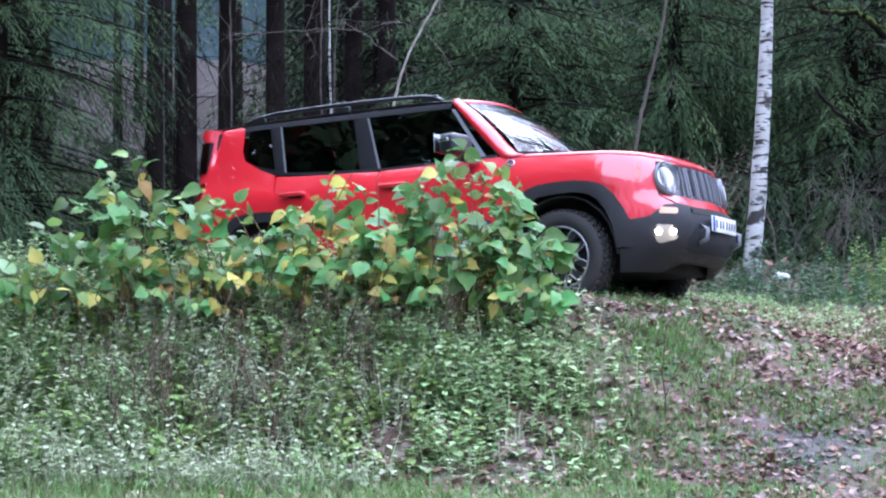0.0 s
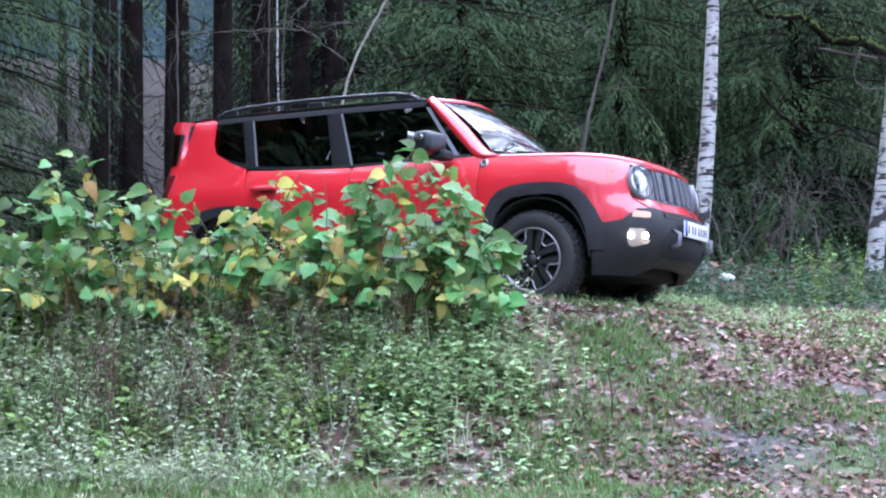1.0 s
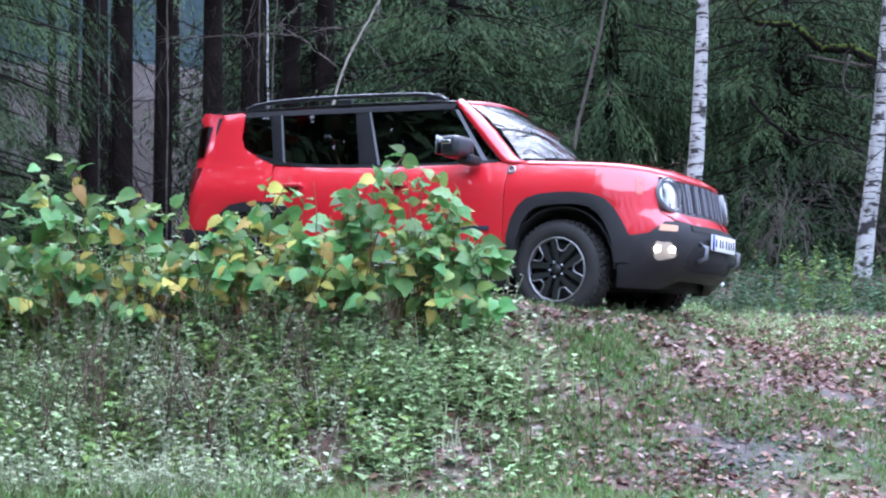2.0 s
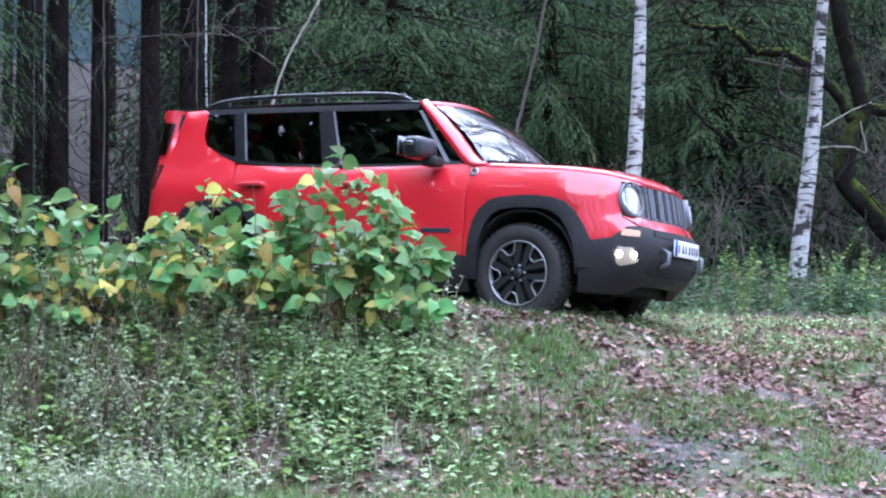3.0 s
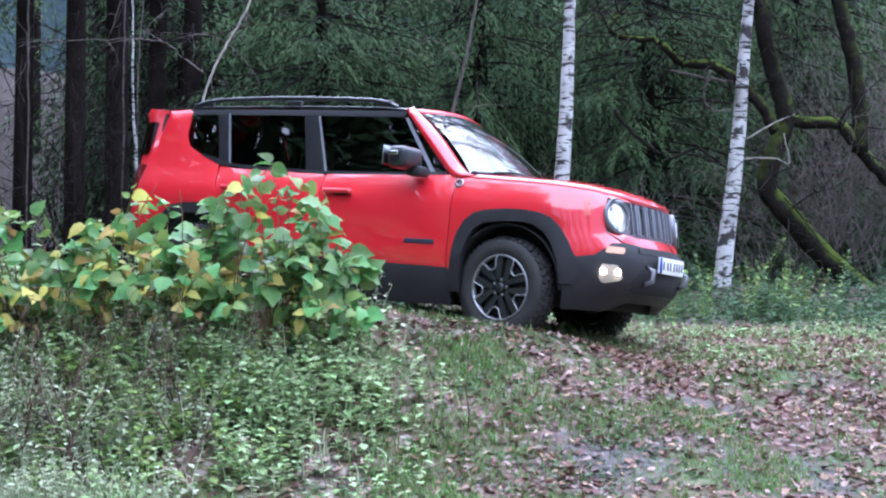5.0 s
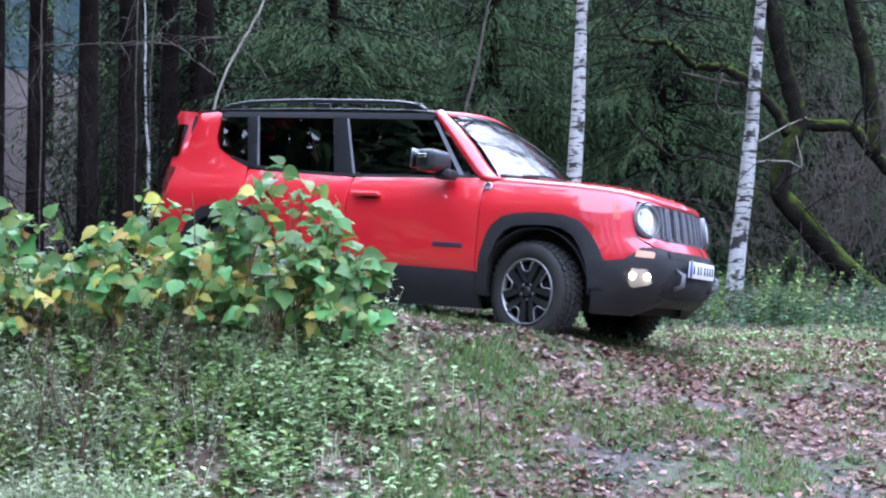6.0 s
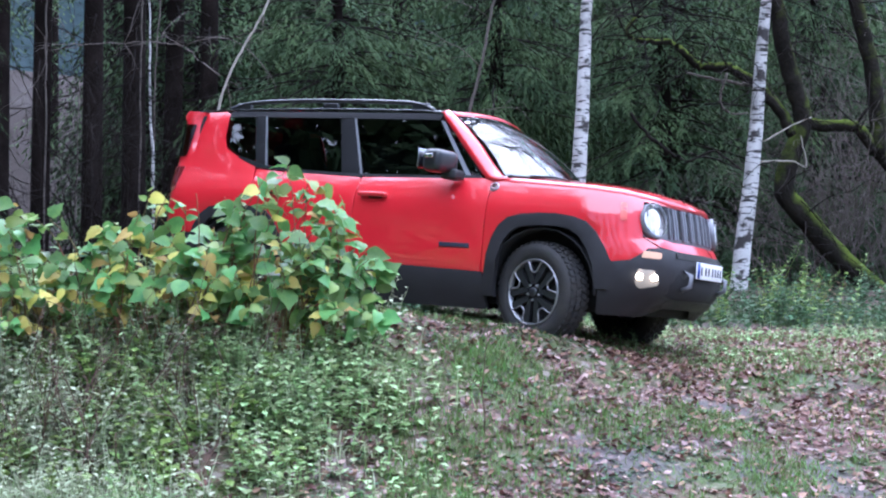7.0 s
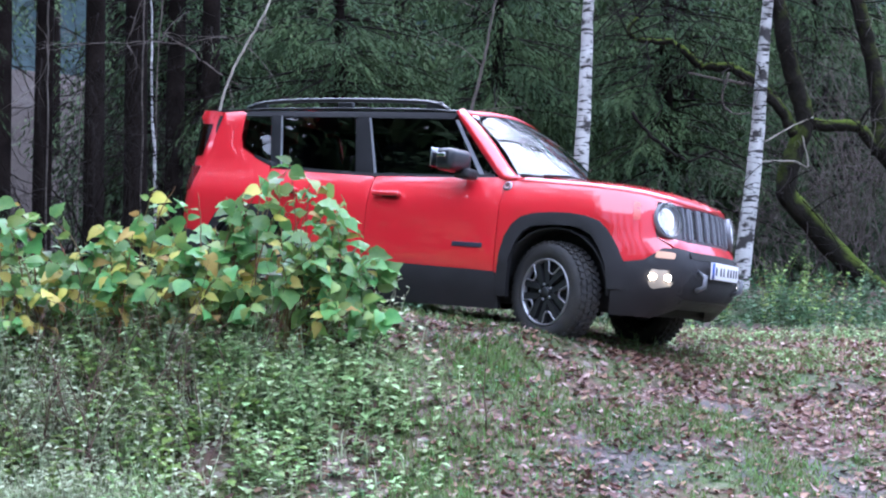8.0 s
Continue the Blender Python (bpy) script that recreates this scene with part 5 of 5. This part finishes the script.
BUSH_TOP = ((-2.6, 1.0), (-2.24, 1.39), (-1.97, 1.76), (-1.66, 1.62), (-1.36, 1.45), (-1.06, 1.40), (-0.82, 1.52), (-0.62, 1.69), (-0.45, 1.60), (-0.21, 1.59), (0.02, 1.70), (0.19, 1.80), (0.32, 1.71), (0.47, 1.51), (0.61, 1.26), (0.72, 1.05))


def bush(name, x0, x1, canes, seed, label, yellow):
    """Arching canes with broad alternate leaves."""
    rnd = random.Random(seed)
    foot = Vector(((x0 + x1) / 2, 7.95, ground_z((x0 + x1) / 2, 7.95)))
    thing = empty(name, pose(*foot), label=label, category="bush")
    green = [leaf_mesh("leaf", M["leaf_green"], s, s * 0.84, c, i) for i, (s, c) in enumerate(((0.150, 0.30), (0.125, 0.40), (0.172, 0.22), (0.110, 0.35)))]
    light = [leaf_mesh("leaf", M["leaf_light"], s, s * 0.8, c, i) for i, (s, c) in enumerate(((0.118, 0.35), (0.088, 0.4)))]
    gold = [leaf_mesh("leaf", M["leaf_yellow"], s, s * 0.8, c, i) for i, (s, c) in enumerate(((0.135, 0.45), (0.10, 0.5)))]
    brown = [leaf_mesh("leaf", M["leaf_brown"], 0.125, 0.095, 0.7, 3)]
    count = 0
    for c in range(canes):
        x = x0 + (x1 - x0) * ((c * 7) % canes + rnd.random()) / canes
        top = float(np.interp(x, *zip(*BUSH_TOP)))
        depth = rnd.random() ** 1.7 if rnd.random() < 0.62 else rnd.uniform(0.4, 1.0)
        g = ground_z(x, 7.9)
        z = top + 0.05 - depth * min(0.80, top - g - 0.12)
        y = 7.90 + rnd.uniform(-0.45, 0.30) * (0.35 + 0.65 * depth)
        tip = Vector((x, y, z))
        spread = rnd.uniform(-0.5, 0.5)
        bx = x * 0.82 - 0.10 + spread * 0.5
        base = Vector((bx, 8.0 + rnd.uniform(-0.2, 0.2), 0))
        base.z = ground_z(base.x, base.y) - 0.03
        crown = base.lerp(tip, 0.62) + Vector((0, 0, 0.18 * (tip.z - base.z) + 0.02))
        pts = bend([base, base.lerp(crown, 0.5) + Vector((0, 0, 0.05)), crown, tip], 5, 0.004, seed + c)
        v, f = tube_data([p - foot for p in pts], taper(len(pts), 0.006, 0.002), 5)
        mesh_part("cane", v, f, M["cane"], thing)
        n = len(pts)
        side = 1
        k = n * 0.40
        while k < n - 0.5 and count < 300:
            i = min(int(k), n - 2)
            p = pts[i].lerp(pts[i + 1], k - i)
            ax = (pts[i + 1] - pts[i]).normalized()
            out = Vector((side * rnd.uniform(0.15, 0.9), rnd.uniform(-0.9, 0.2), rnd.uniform(-1.0, 0.0) if rnd.random() < 0.7 else rnd.uniform(-0.3, 0.4))) + ax * rnd.uniform(0.1, 0.6)
            out.normalize()
            nrm = Vector((rnd.uniform(-0.9, 0.9), rnd.uniform(-1.2, 0.1), rnd.uniform(0.2, 1.3))).normalized()
            yy = nrm.cross(out).normalized()
            nn = out.cross(yy)
            m = Matrix(((out.x, yy.x, nn.x, 0), (out.y, yy.y, nn.y, 0), (out.z, yy.z, nn.z, 0), (0, 0, 0, 1)))
            low = (top - p.z) / 0.6
            pick = rnd.random()
            old = yellow * (0.5 + low)
            me = rnd.choice(brown) if pick < 0.25 * old else rnd.choice(gold) if pick < old else rnd.choice(light) if pick < old + 0.34 else rnd.choice(green)
            leaf = new("leaf", me)
            leaf.parent = thing
            leaf.matrix_local = Matrix.Translation(p - foot + out * 0.012) @ m @ Matrix.Diagonal((1, rnd.uniform(0.78, 1.08), rnd.uniform(0.5, 1.3), 1)) @ Matrix.Scale(rnd.uniform(0.48, 1.04), 4)
            count += 1
            side = -side
            k += rnd.uniform(0.9, 1.65)
    return thing


def blades(name, spots, mat, label, category, seed, h0, h1, w, lean=0.5):
    """Many narrow blades in one mesh; spots: a function that gives a place and a height factor."""
    rnd = random.Random(seed)
    v, f = [], []
    for x, y, s in spots:
        z = ground_z(x, y) - 0.01
        a = rnd.uniform(0, 6.283)
        h = rnd.uniform(h0, h1) * s
        dx, dy = math.cos(a), math.sin(a)
        l = rnd.uniform(0.1, lean) * h
        b = len(v)
        ww = w * rnd.uniform(0.6, 1.3)
        v += [(x - dy * ww, y + dx * ww, z), (x + dy * ww, y - dx * ww, z), (x - dy * ww * 0.8 + dx * l * 0.35, y + dx * ww * 0.8 + dy * l * 0.35, z + h * 0.6),
              (x + dy * ww * 0.8 + dx * l * 0.35, y - dx * ww * 0.8 + dy * l * 0.35, z + h * 0.6), (x + dx * l, y + dy * l, z + h * 0.95)]
        f += [(b, b + 1, b + 3, b + 2), (b + 2, b + 3, b + 4)]
    tagged(mesh_part(name, v, f, mat), label, category, kind="stuff")


def flat_leaves(name, spots, mat, label, seed, size):
    """Fallen leaves: curled five-sided flakes that lie on the ground."""
    rnd = random.Random(seed)
    v, f = [], []
    for x, y in spots:
        s = size * rnd.uniform(0.4, 1.45)
        a = rnd.uniform(0, 6.283)
        z = ground_z(x, y) + rnd.uniform(0.004, 0.02)
        tx, ty, curl = rnd.uniform(-0.6, 0.6), rnd.uniform(-0.6, 0.6), rnd.uniform(-0.5, 1.0)
        b = len(v)
        v.append((x, y, z))
        for k in range(6):
            r = s * (0.5 if k % 2 else 0.38) * rnd.uniform(0.7, 1.2) * (1.3 if k in (0, 3) else 0.85)
            px, py = r * math.cos(a + k * 1.047), r * math.sin(a + k * 1.047)
            v.append((x + px, y + py, z + px * tx + py * ty + curl * r * r / s))
        f += [(b, b + 1 + k, b + 1 + (k + 1) % 6) for k in range(6)]
    tagged(mesh_part(name, v, f, mat, smooth=False), label, "dead leaves", kind="stuff")


def herbs(name, spots, mat, label, seed, h0, h1, leaf, stalk=True, lean=0.35, gap=0.02):
    """Leafy weeds: a thin stalk with small pointed leaves all round it."""
    rnd = random.Random(seed)
    v, f = [], []
    for x, y, s in spots:
        z = ground_z(x, y) - 0.01
        h = rnd.uniform(h0, h1) * s
        lx, ly = rnd.uniform(-lean, lean) * h, rnd.uniform(-0.4, 0.2) * h
        if stalk:
            tube_data([(x, y, z), (x + lx * 0.4, y + ly * 0.4, z + h * 0.5), (x + lx, y + ly, z + h)], (0.003, 0.0025, 0.0012), 3, v, f)
        n = max(5, int(h / gap))
        for k in range(n):
            t = (k + rnd.random()) / n
            a = k * 2.4 + rnd.uniform(-0.4, 0.4)
            L = leaf * rnd.uniform(0.6, 1.3) * (1.1 - 0.5 * t)
            p = Vector((x + lx * t * t, y + ly * t * t, z + h * t))
            d = Vector((math.cos(a), math.sin(a), rnd.uniform(-0.5, 0.5)))
            sd = Vector((-math.sin(a), math.cos(a), 0)) * L * rnd.uniform(0.26, 0.46)
            b = len(v)
            v += [tuple(p), tuple(p + d * L * 0.45 + sd + Vector((0, 0, 0.1 * L))), tuple(p + d * L), tuple(p + d * L * 0.45 - sd + Vector((0, 0, 0.1 * L))), tuple(p + d * L * 0.5)]
            f += [(b, b + 4, b + 1), (b + 1, b + 4, b + 2), (b, b + 3, b + 4), (b + 3, b + 2, b + 4)]
    tagged(mesh_part(name, v, f, mat, smooth=False), label, "weeds", kind="stuff")


def scatter(n, x0, x1, y0, y1, seed, keep):
    rnd = random.Random(seed)
    out = []
    while len(out) < n:
        x, y = rnd.uniform(x0, x1), rnd.uniform(y0, y1)
        if rnd.random() < keep(x, y):
            out.append((x, y))
    return out


def weedy(x, y):
    """How overgrown the bank is: thick below the bush, thin on the trodden slope."""
    edge = 0.55 + 0.35 * wob(x, y, 1, 1.3) - 0.45 * (8.4 - y)
    return 1 - smooth01(edge - 0.8, edge + 1.5, x)


def grassy(x, y):
    """The green patch of grass on the slope beside the weeds."""
    return math.exp(-((x - 0.95) / 0.6) ** 2 - ((y - 7.0) / 0.65) ** 2) + 0.7 * math.exp(-((x - 1.3) / 0.35) ** 2 - ((y - 7.9) / 0.3) ** 2)


def low_growth():
    rnd = random.Random(5)
    clear = lambda x, y: 0 if (8.75 < y < 12.6 and -2.6 < x < 2.4) else 1
    sp = [(x, y, rnd.uniform(0.5, 1.0) * (0.6 + 0.7 * weedy(x, y))) for x, y in scatter(2500, -3.6, 2.4, 6.3, 8.75, 21, lambda x, y: weedy(x, y) * (0.28 + 1.5 * wob(x, y, 2, 2.2)) * (1 - smooth01(7.7, 8.3, y) * smooth01(-0.1, 0.5, x)))]
    herbs("weeds", sp, M["weed"], "thick green weeds on the bank", 22, 0.10, 0.32, 0.064)
    sp = [(x, y, rnd.uniform(0.5, 1.0)) for x, y in scatter(1500, -3.6, 1.3, 6.3, 8.5, 23, lambda x, y: weedy(x, y) ** 3 * (0.6 + 1.2 * wob(x, y, 5, 2.0)))]
    herbs("pale_weeds", sp, M["weed_pale"], "grey-green seeding weeds on the bank", 24, 0.16, 0.38, 0.050)
    sp = [(x, y, rnd.uniform(0.5, 1.0)) for x, y in scatter(620, -3.4, 0.9, 6.6, 8.4, 123, lambda x, y: weedy(x, y) ** 4 * (0.4 + 1.5 * wob(x, y, 6, 1.4)))]
    herbs("broad_weeds", sp, M["leaf_light"], "fresh light-green broad weeds on the bank", 124, 0.15, 0.34, 0.085)
    sp = [(x, y, rnd.uniform(0.6, 1.0)) for x, y in scatter(170, -1.3, 1.5, 7.1, 8.1, 223, lambda x, y: (0.5 + 1.3 * wob(x, y, 9, 1.6)) * weedy(x, y) * (1 - smooth01(7.5, 7.9, y) * smooth01(0.1, 0.6, x)))]
    herbs("brambles", sp, M["weed"], "low green brambles below the bush", 224, 0.16, 0.40, 0.072)
    sp = [(x, y, rnd.uniform(0.6, 1.0)) for x, y in scatter(200, -3.2, -1.0, 6.9, 7.6, 225, lambda x, y: 0.7 + wob(x, y, 3, 1.8))]
    herbs("seeding_weeds", sp, M["weed_pale"], "tall pale seeding weeds at the foot of the bank", 226, 0.28, 0.55, 0.05)
    sp = [(x, y, rnd.uniform(0.4, 1.0)) for x, y in scatter(2000, 0.2, 8.0, 5.8, 8.7, 25, lambda x, y: (0.5 + 1.2 * wob(x, y, 8, 1.8)) * (1 - 0.6 * smooth01(1.4, 3.2, x)))]
    herbs("creeping_weeds", sp, M["dark_weed"], "small creeping weeds among fallen leaves", 26, 0.03, 0.09, 0.035, False)
    sp = [(x, y, rnd.uniform(0.5, 1.0)) for x, y in scatter(1050, 2.6, 9.0, 10.0, 14.2, 27, lambda x, y: smooth01(0, 1.3, (y - 10.6) + 0.5 * max(x - 3.2, -1)) * clear(x, y))]
    herbs("undergrowth", sp, M["dark_weed"], "green undergrowth at the foot of the birches", 28, 0.18, 0.55, 0.075)
    sp = [(x, y, rnd.uniform(0.4, 1.0)) for x, y in scatter(1500, 1.2, 8.0, 8.7, 11.2, 127, lambda x, y: (0.35 + 1.2 * wob(x, y, 21, 1.6)) * (0.3 + 0.7 * smooth01(8.8, 9.8, y)))]
    herbs("track_weeds", sp, M["weed"], "low green weeds on the crest of the bank", 128, 0.06, 0.16, 0.05)
    sp = [(x, y, rnd.uniform(0.5, 1.0)) for x, y in scatter(500, -7.0, 2.6, 12.6, 15.0, 29, lambda x, y: 0.8)]
    herbs("undergrowth", sp, M["dark_weed"], "green undergrowth along the wood", 30, 0.2, 0.5, 0.07)
    sp = [(x, y, (0.35 + 0.65 * rnd.random()) * (1 + 0.5 * grassy(x, y))) for x, y in scatter(70000, -2.5, 7.5, 5.7, 9.6, 31, lambda x, y: 0.04 + 0.7 * grassy(x, y) * (0.6 + wob(x, y, 41, 3.0)) + 1.9 * max(wob(x, y, 11, 1.7) - 0.03, 0) + 0.8 * max(wob(x, y, 19, 4.5) - 0.1, 0) + (0.16 if y > 8.5 else 0))]
    blades("grass", sp, M["grass"], "short grass in tufts on the bank and track", "grass", 32, 0.03, 0.085, 0.0042, 1.0)
    sp = [(x, y, 0.6 + 0.6 * rnd.random()) for x, y in scatter(9000, -4.0, 1.0, 5.2, 7.0, 33, lambda x, y: smooth01(0, 0.8, 6.75 - 0.13 * max(x + 1.7, 0) + 0.25 * wob(x, y, 4, 1.5) - y))]
    blades("meadow_grass", sp, M["grass"], "longer meadow grass at the foot of the bank", "grass", 34, 0.05, 0.15, 0.004, 1.3)
    sp = [(x, y, (0.6 + 0.7 * rnd.random()) * (1 if clear(x, y) else 0.35)) for x, y in scatter(7000, -2.5, 9.0, 9.4, 13.5, 35, lambda x, y: 0.35 + 1.2 * wob(x, y, 31, 1.3))]
    blades("track_grass", sp, M["grass"], "pale grass on and beside the track", "grass", 36, 0.04, 0.11, 0.004, 1.1)
    ruts = lambda x, y: 1 - 0.9 * max(math.exp(-((x - cx) / 0.20) ** 2 - ((y - 6.6) / 0.55) ** 2) for cx in (2.98, 2.60, 1.95))
    drift = lambda x, y: ruts(x, y) * max(1 - 0.5 * grassy(x, y), 0) * (1 - 0.85 * weedy(x, y)) * (0.32 + 1.1 * max(wob(x, y, 14, 1.25) + 0.02, 0) + 0.8 * max(wob(x, y, 23, 3.4), 0))
    flat_leaves("fallen_leaves", scatter(28000, -1.5, 8.5, 5.6, 11.0, 37, drift), M["litter"], "brown fallen leaves scattered over the bank", 38, 0.041)
    flat_leaves("pale_fallen_leaves", scatter(9500, -1.5, 8.5, 5.6, 11.0, 39, drift), M["litter_pale"], "pale underside-up fallen leaves on the bank", 40, 0.039)
    flat_leaves("wood_litter", scatter(3500, -9.0, 10.0, 13.0, 24.0, 41, lambda x, y: 0.8), M["litter"], "brown leaf litter on the wood's floor", 42, 0.12)
    sp = [(x, y, rnd.uniform(0.6, 1.0)) for x, y in scatter(34, 3.7, 5.4, 11.2, 12.6, 145, lambda x, y: 1)]
    herbs("yellowing_stalks", sp, M["leaf_light"], "tall stalks with yellow-green leaves beside the track", 146, 0.5, 0.85, 0.07)
    sp = [(x, y, rnd.uniform(0.4, 1.0)) for x, y in scatter(8000, -3.6, 1.3, 6.3, 8.4, 51, lambda x, y: weedy(x, y) ** 2 * (0.45 + 1.3 * wob(x, y, 17, 1.9)) * (1 - smooth01(7.7, 8.2, y) * smooth01(-0.1, 0.5, x)))]
    blades("withered_grass", sp, M["weed_pale"], "pale withered grass among the weeds on the bank", "grass", 52, 0.05, 0.19, 0.004, 1.3)
    # dead upright stalks below the bush
    rnd = random.Random(44)
    v, f = [], []
    for _ in range(75):
        x, y = rnd.gauss(-1.05, 0.6), rnd.uniform(6.75, 7.8)
        h = rnd.uniform(0.25, 0.65)
        twigs(rnd, (x, y, ground_z(x, y) - 0.02), (rnd.uniform(-0.35, 0.35), rnd.uniform(-0.3, 0.3), 1), h, 0.006, 1, v, f, 0.02, 3)
    tagged(mesh_part("dead_stalks", v, f, M["dead_stalk"]), "dry brown stalks below the bush", "stalks", kind="stuff")
    # the shrub with pale withered leaves behind the car
    sp = [(x, y, rnd.uniform(0.7, 1.0)) for x, y in scatter(60, 1.7, 2.75, 13.3, 13.9, 45, lambda x, y: 1)]
    herbs("withered_shrub", sp, M["litter_pale"], "withered pale-leaved shrub behind the track", 46, 1.2, 1.75, 0.055, lean=0.6, gap=0.05)


for x0, x1, canes, seed, label, yellow in (
        (0.28, 0.70, 40, 61, "leafy bush with broad green leaves overhanging the bank", 0.05),
        (-0.25, 0.42, 52, 65, "leafy bush with broad green leaves and reddish canes", 0.10),
        (-0.95, -0.15, 44, 63, "leafy bush with broad leaves, some of them yellow", 0.22),
        (-1.50, -0.85, 29, 62, "leafy bush with green, yellow and browning broad leaves", 0.22),
        (-2.05, -1.42, 29, 66, "tall leafy bush with light-green leaves at the top", 0.09),
        (-2.65, -1.95, 27, 64, "low leafy bush with dark green leaves", 0.08)):
    bush("leafy_bush", x0, x1, canes, seed, label, yellow)
low_growth()

# a pale stone half hidden in the undergrowth
bm = bmesh.new()
bmesh.ops.create_icosphere(bm, subdivisions=3, radius=0.085)
for v in bm.verts:
    v.co *= 1 + 0.25 * wob(v.co.x, v.co.y, v.co.z, 9.0)
    v.co.z *= 0.6
M["pale_stone"] = material("pale_stone", (0.75, 0.75, 0.75), 0.7, vary=0.15, scale=8, fine=60, bump=0.4)
stone = part("stone", bm, M["pale_stone"])
stone.matrix_world = pose(3.32, 13.0, 1.0)
tagged(stone, "pale stone on a low mound in the undergrowth", "stone")

CAR_ROWS = [
    (0.0, 0.143, 10.500, 0.699, -2.54, -2.60, -29.73),
    (0.5, 0.208, 10.431, 0.692, -3.54, -2.06, -30.31),
    (1.0, 0.306, 10.433, 0.711, -3.46, -1.40, -30.50),
    (2.5, 0.669, 10.347, 0.748, -2.62, 1.60, -33.10),
    (3.0, 0.735, 10.294, 0.741, -2.98, 1.70, -33.85),
    (3.5, 0.840, 10.252, 0.743, -2.84, 2.22, -34.66),
    (4.0, 0.945, 10.240, 0.747, -2.78, 2.58, -35.20),
    (4.5, 1.047, 10.216, 0.750, -2.58, 3.09, -35.87),
    (6.0, 1.261, 10.134, 0.751, -2.23, 3.65, -37.18),
    (6.5, 1.281, 10.113, 0.747, -2.38, 3.75, -37.70),
    (7.0, 1.283, 10.111, 0.747, -2.37, 3.73, -37.73),
    (7.5, 1.348, 10.105, 0.751, -2.17, 3.83, -38.30),
    (8.0, 1.378, 10.059, 0.746, -2.50, 3.81, -39.10),
]
STEER = [(0.0, 4), (1.0, 4), (2.5, 4), (3.5, 2), (4.5, 4), (6.0, 15), (7.0, 16), (7.5, 17), (8.0, 19)]


def motions():
    walk(car, [(t, pose(*r)) for t, *r in CAR_ROWS])
    # wheels roll by the way that the car has gone; the front pair steers
    gone, spin = 0.0, []
    for i, (t, x, y, z, rx, ry, rz) in enumerate(CAR_ROWS):
        if i:
            gone += math.hypot(x - CAR_ROWS[i - 1][1], y - CAR_ROWS[i - 1][2])
        spin.append((t, math.degrees(gone / TYRE_R)))
    zero = float(np.interp(6.5, *zip(*spin)))
    for wheel, (x, y, steers) in zip(WHEELS, ((WHEEL_X, -0.79, 1), (WHEEL_X, 0.79, 1), (-WHEEL_X, -0.79, 0), (-WHEEL_X, 0.79, 0))):
        rows = []
        for t, turned in spin:
            steer = -float(np.interp(t, *zip(*STEER))) * steers
            a = turned - zero
            face = pose(0, 0, 0, 0, 0, 180) if y > 0 else pose(0, 0, 0)
            rows.append((t, pose(x, y, TYRE_R + 0.005, 0, 0, steer) @ pose(0, 0, 0, 0, a, 0) @ face))
        walk(wheel, rows)


motions()
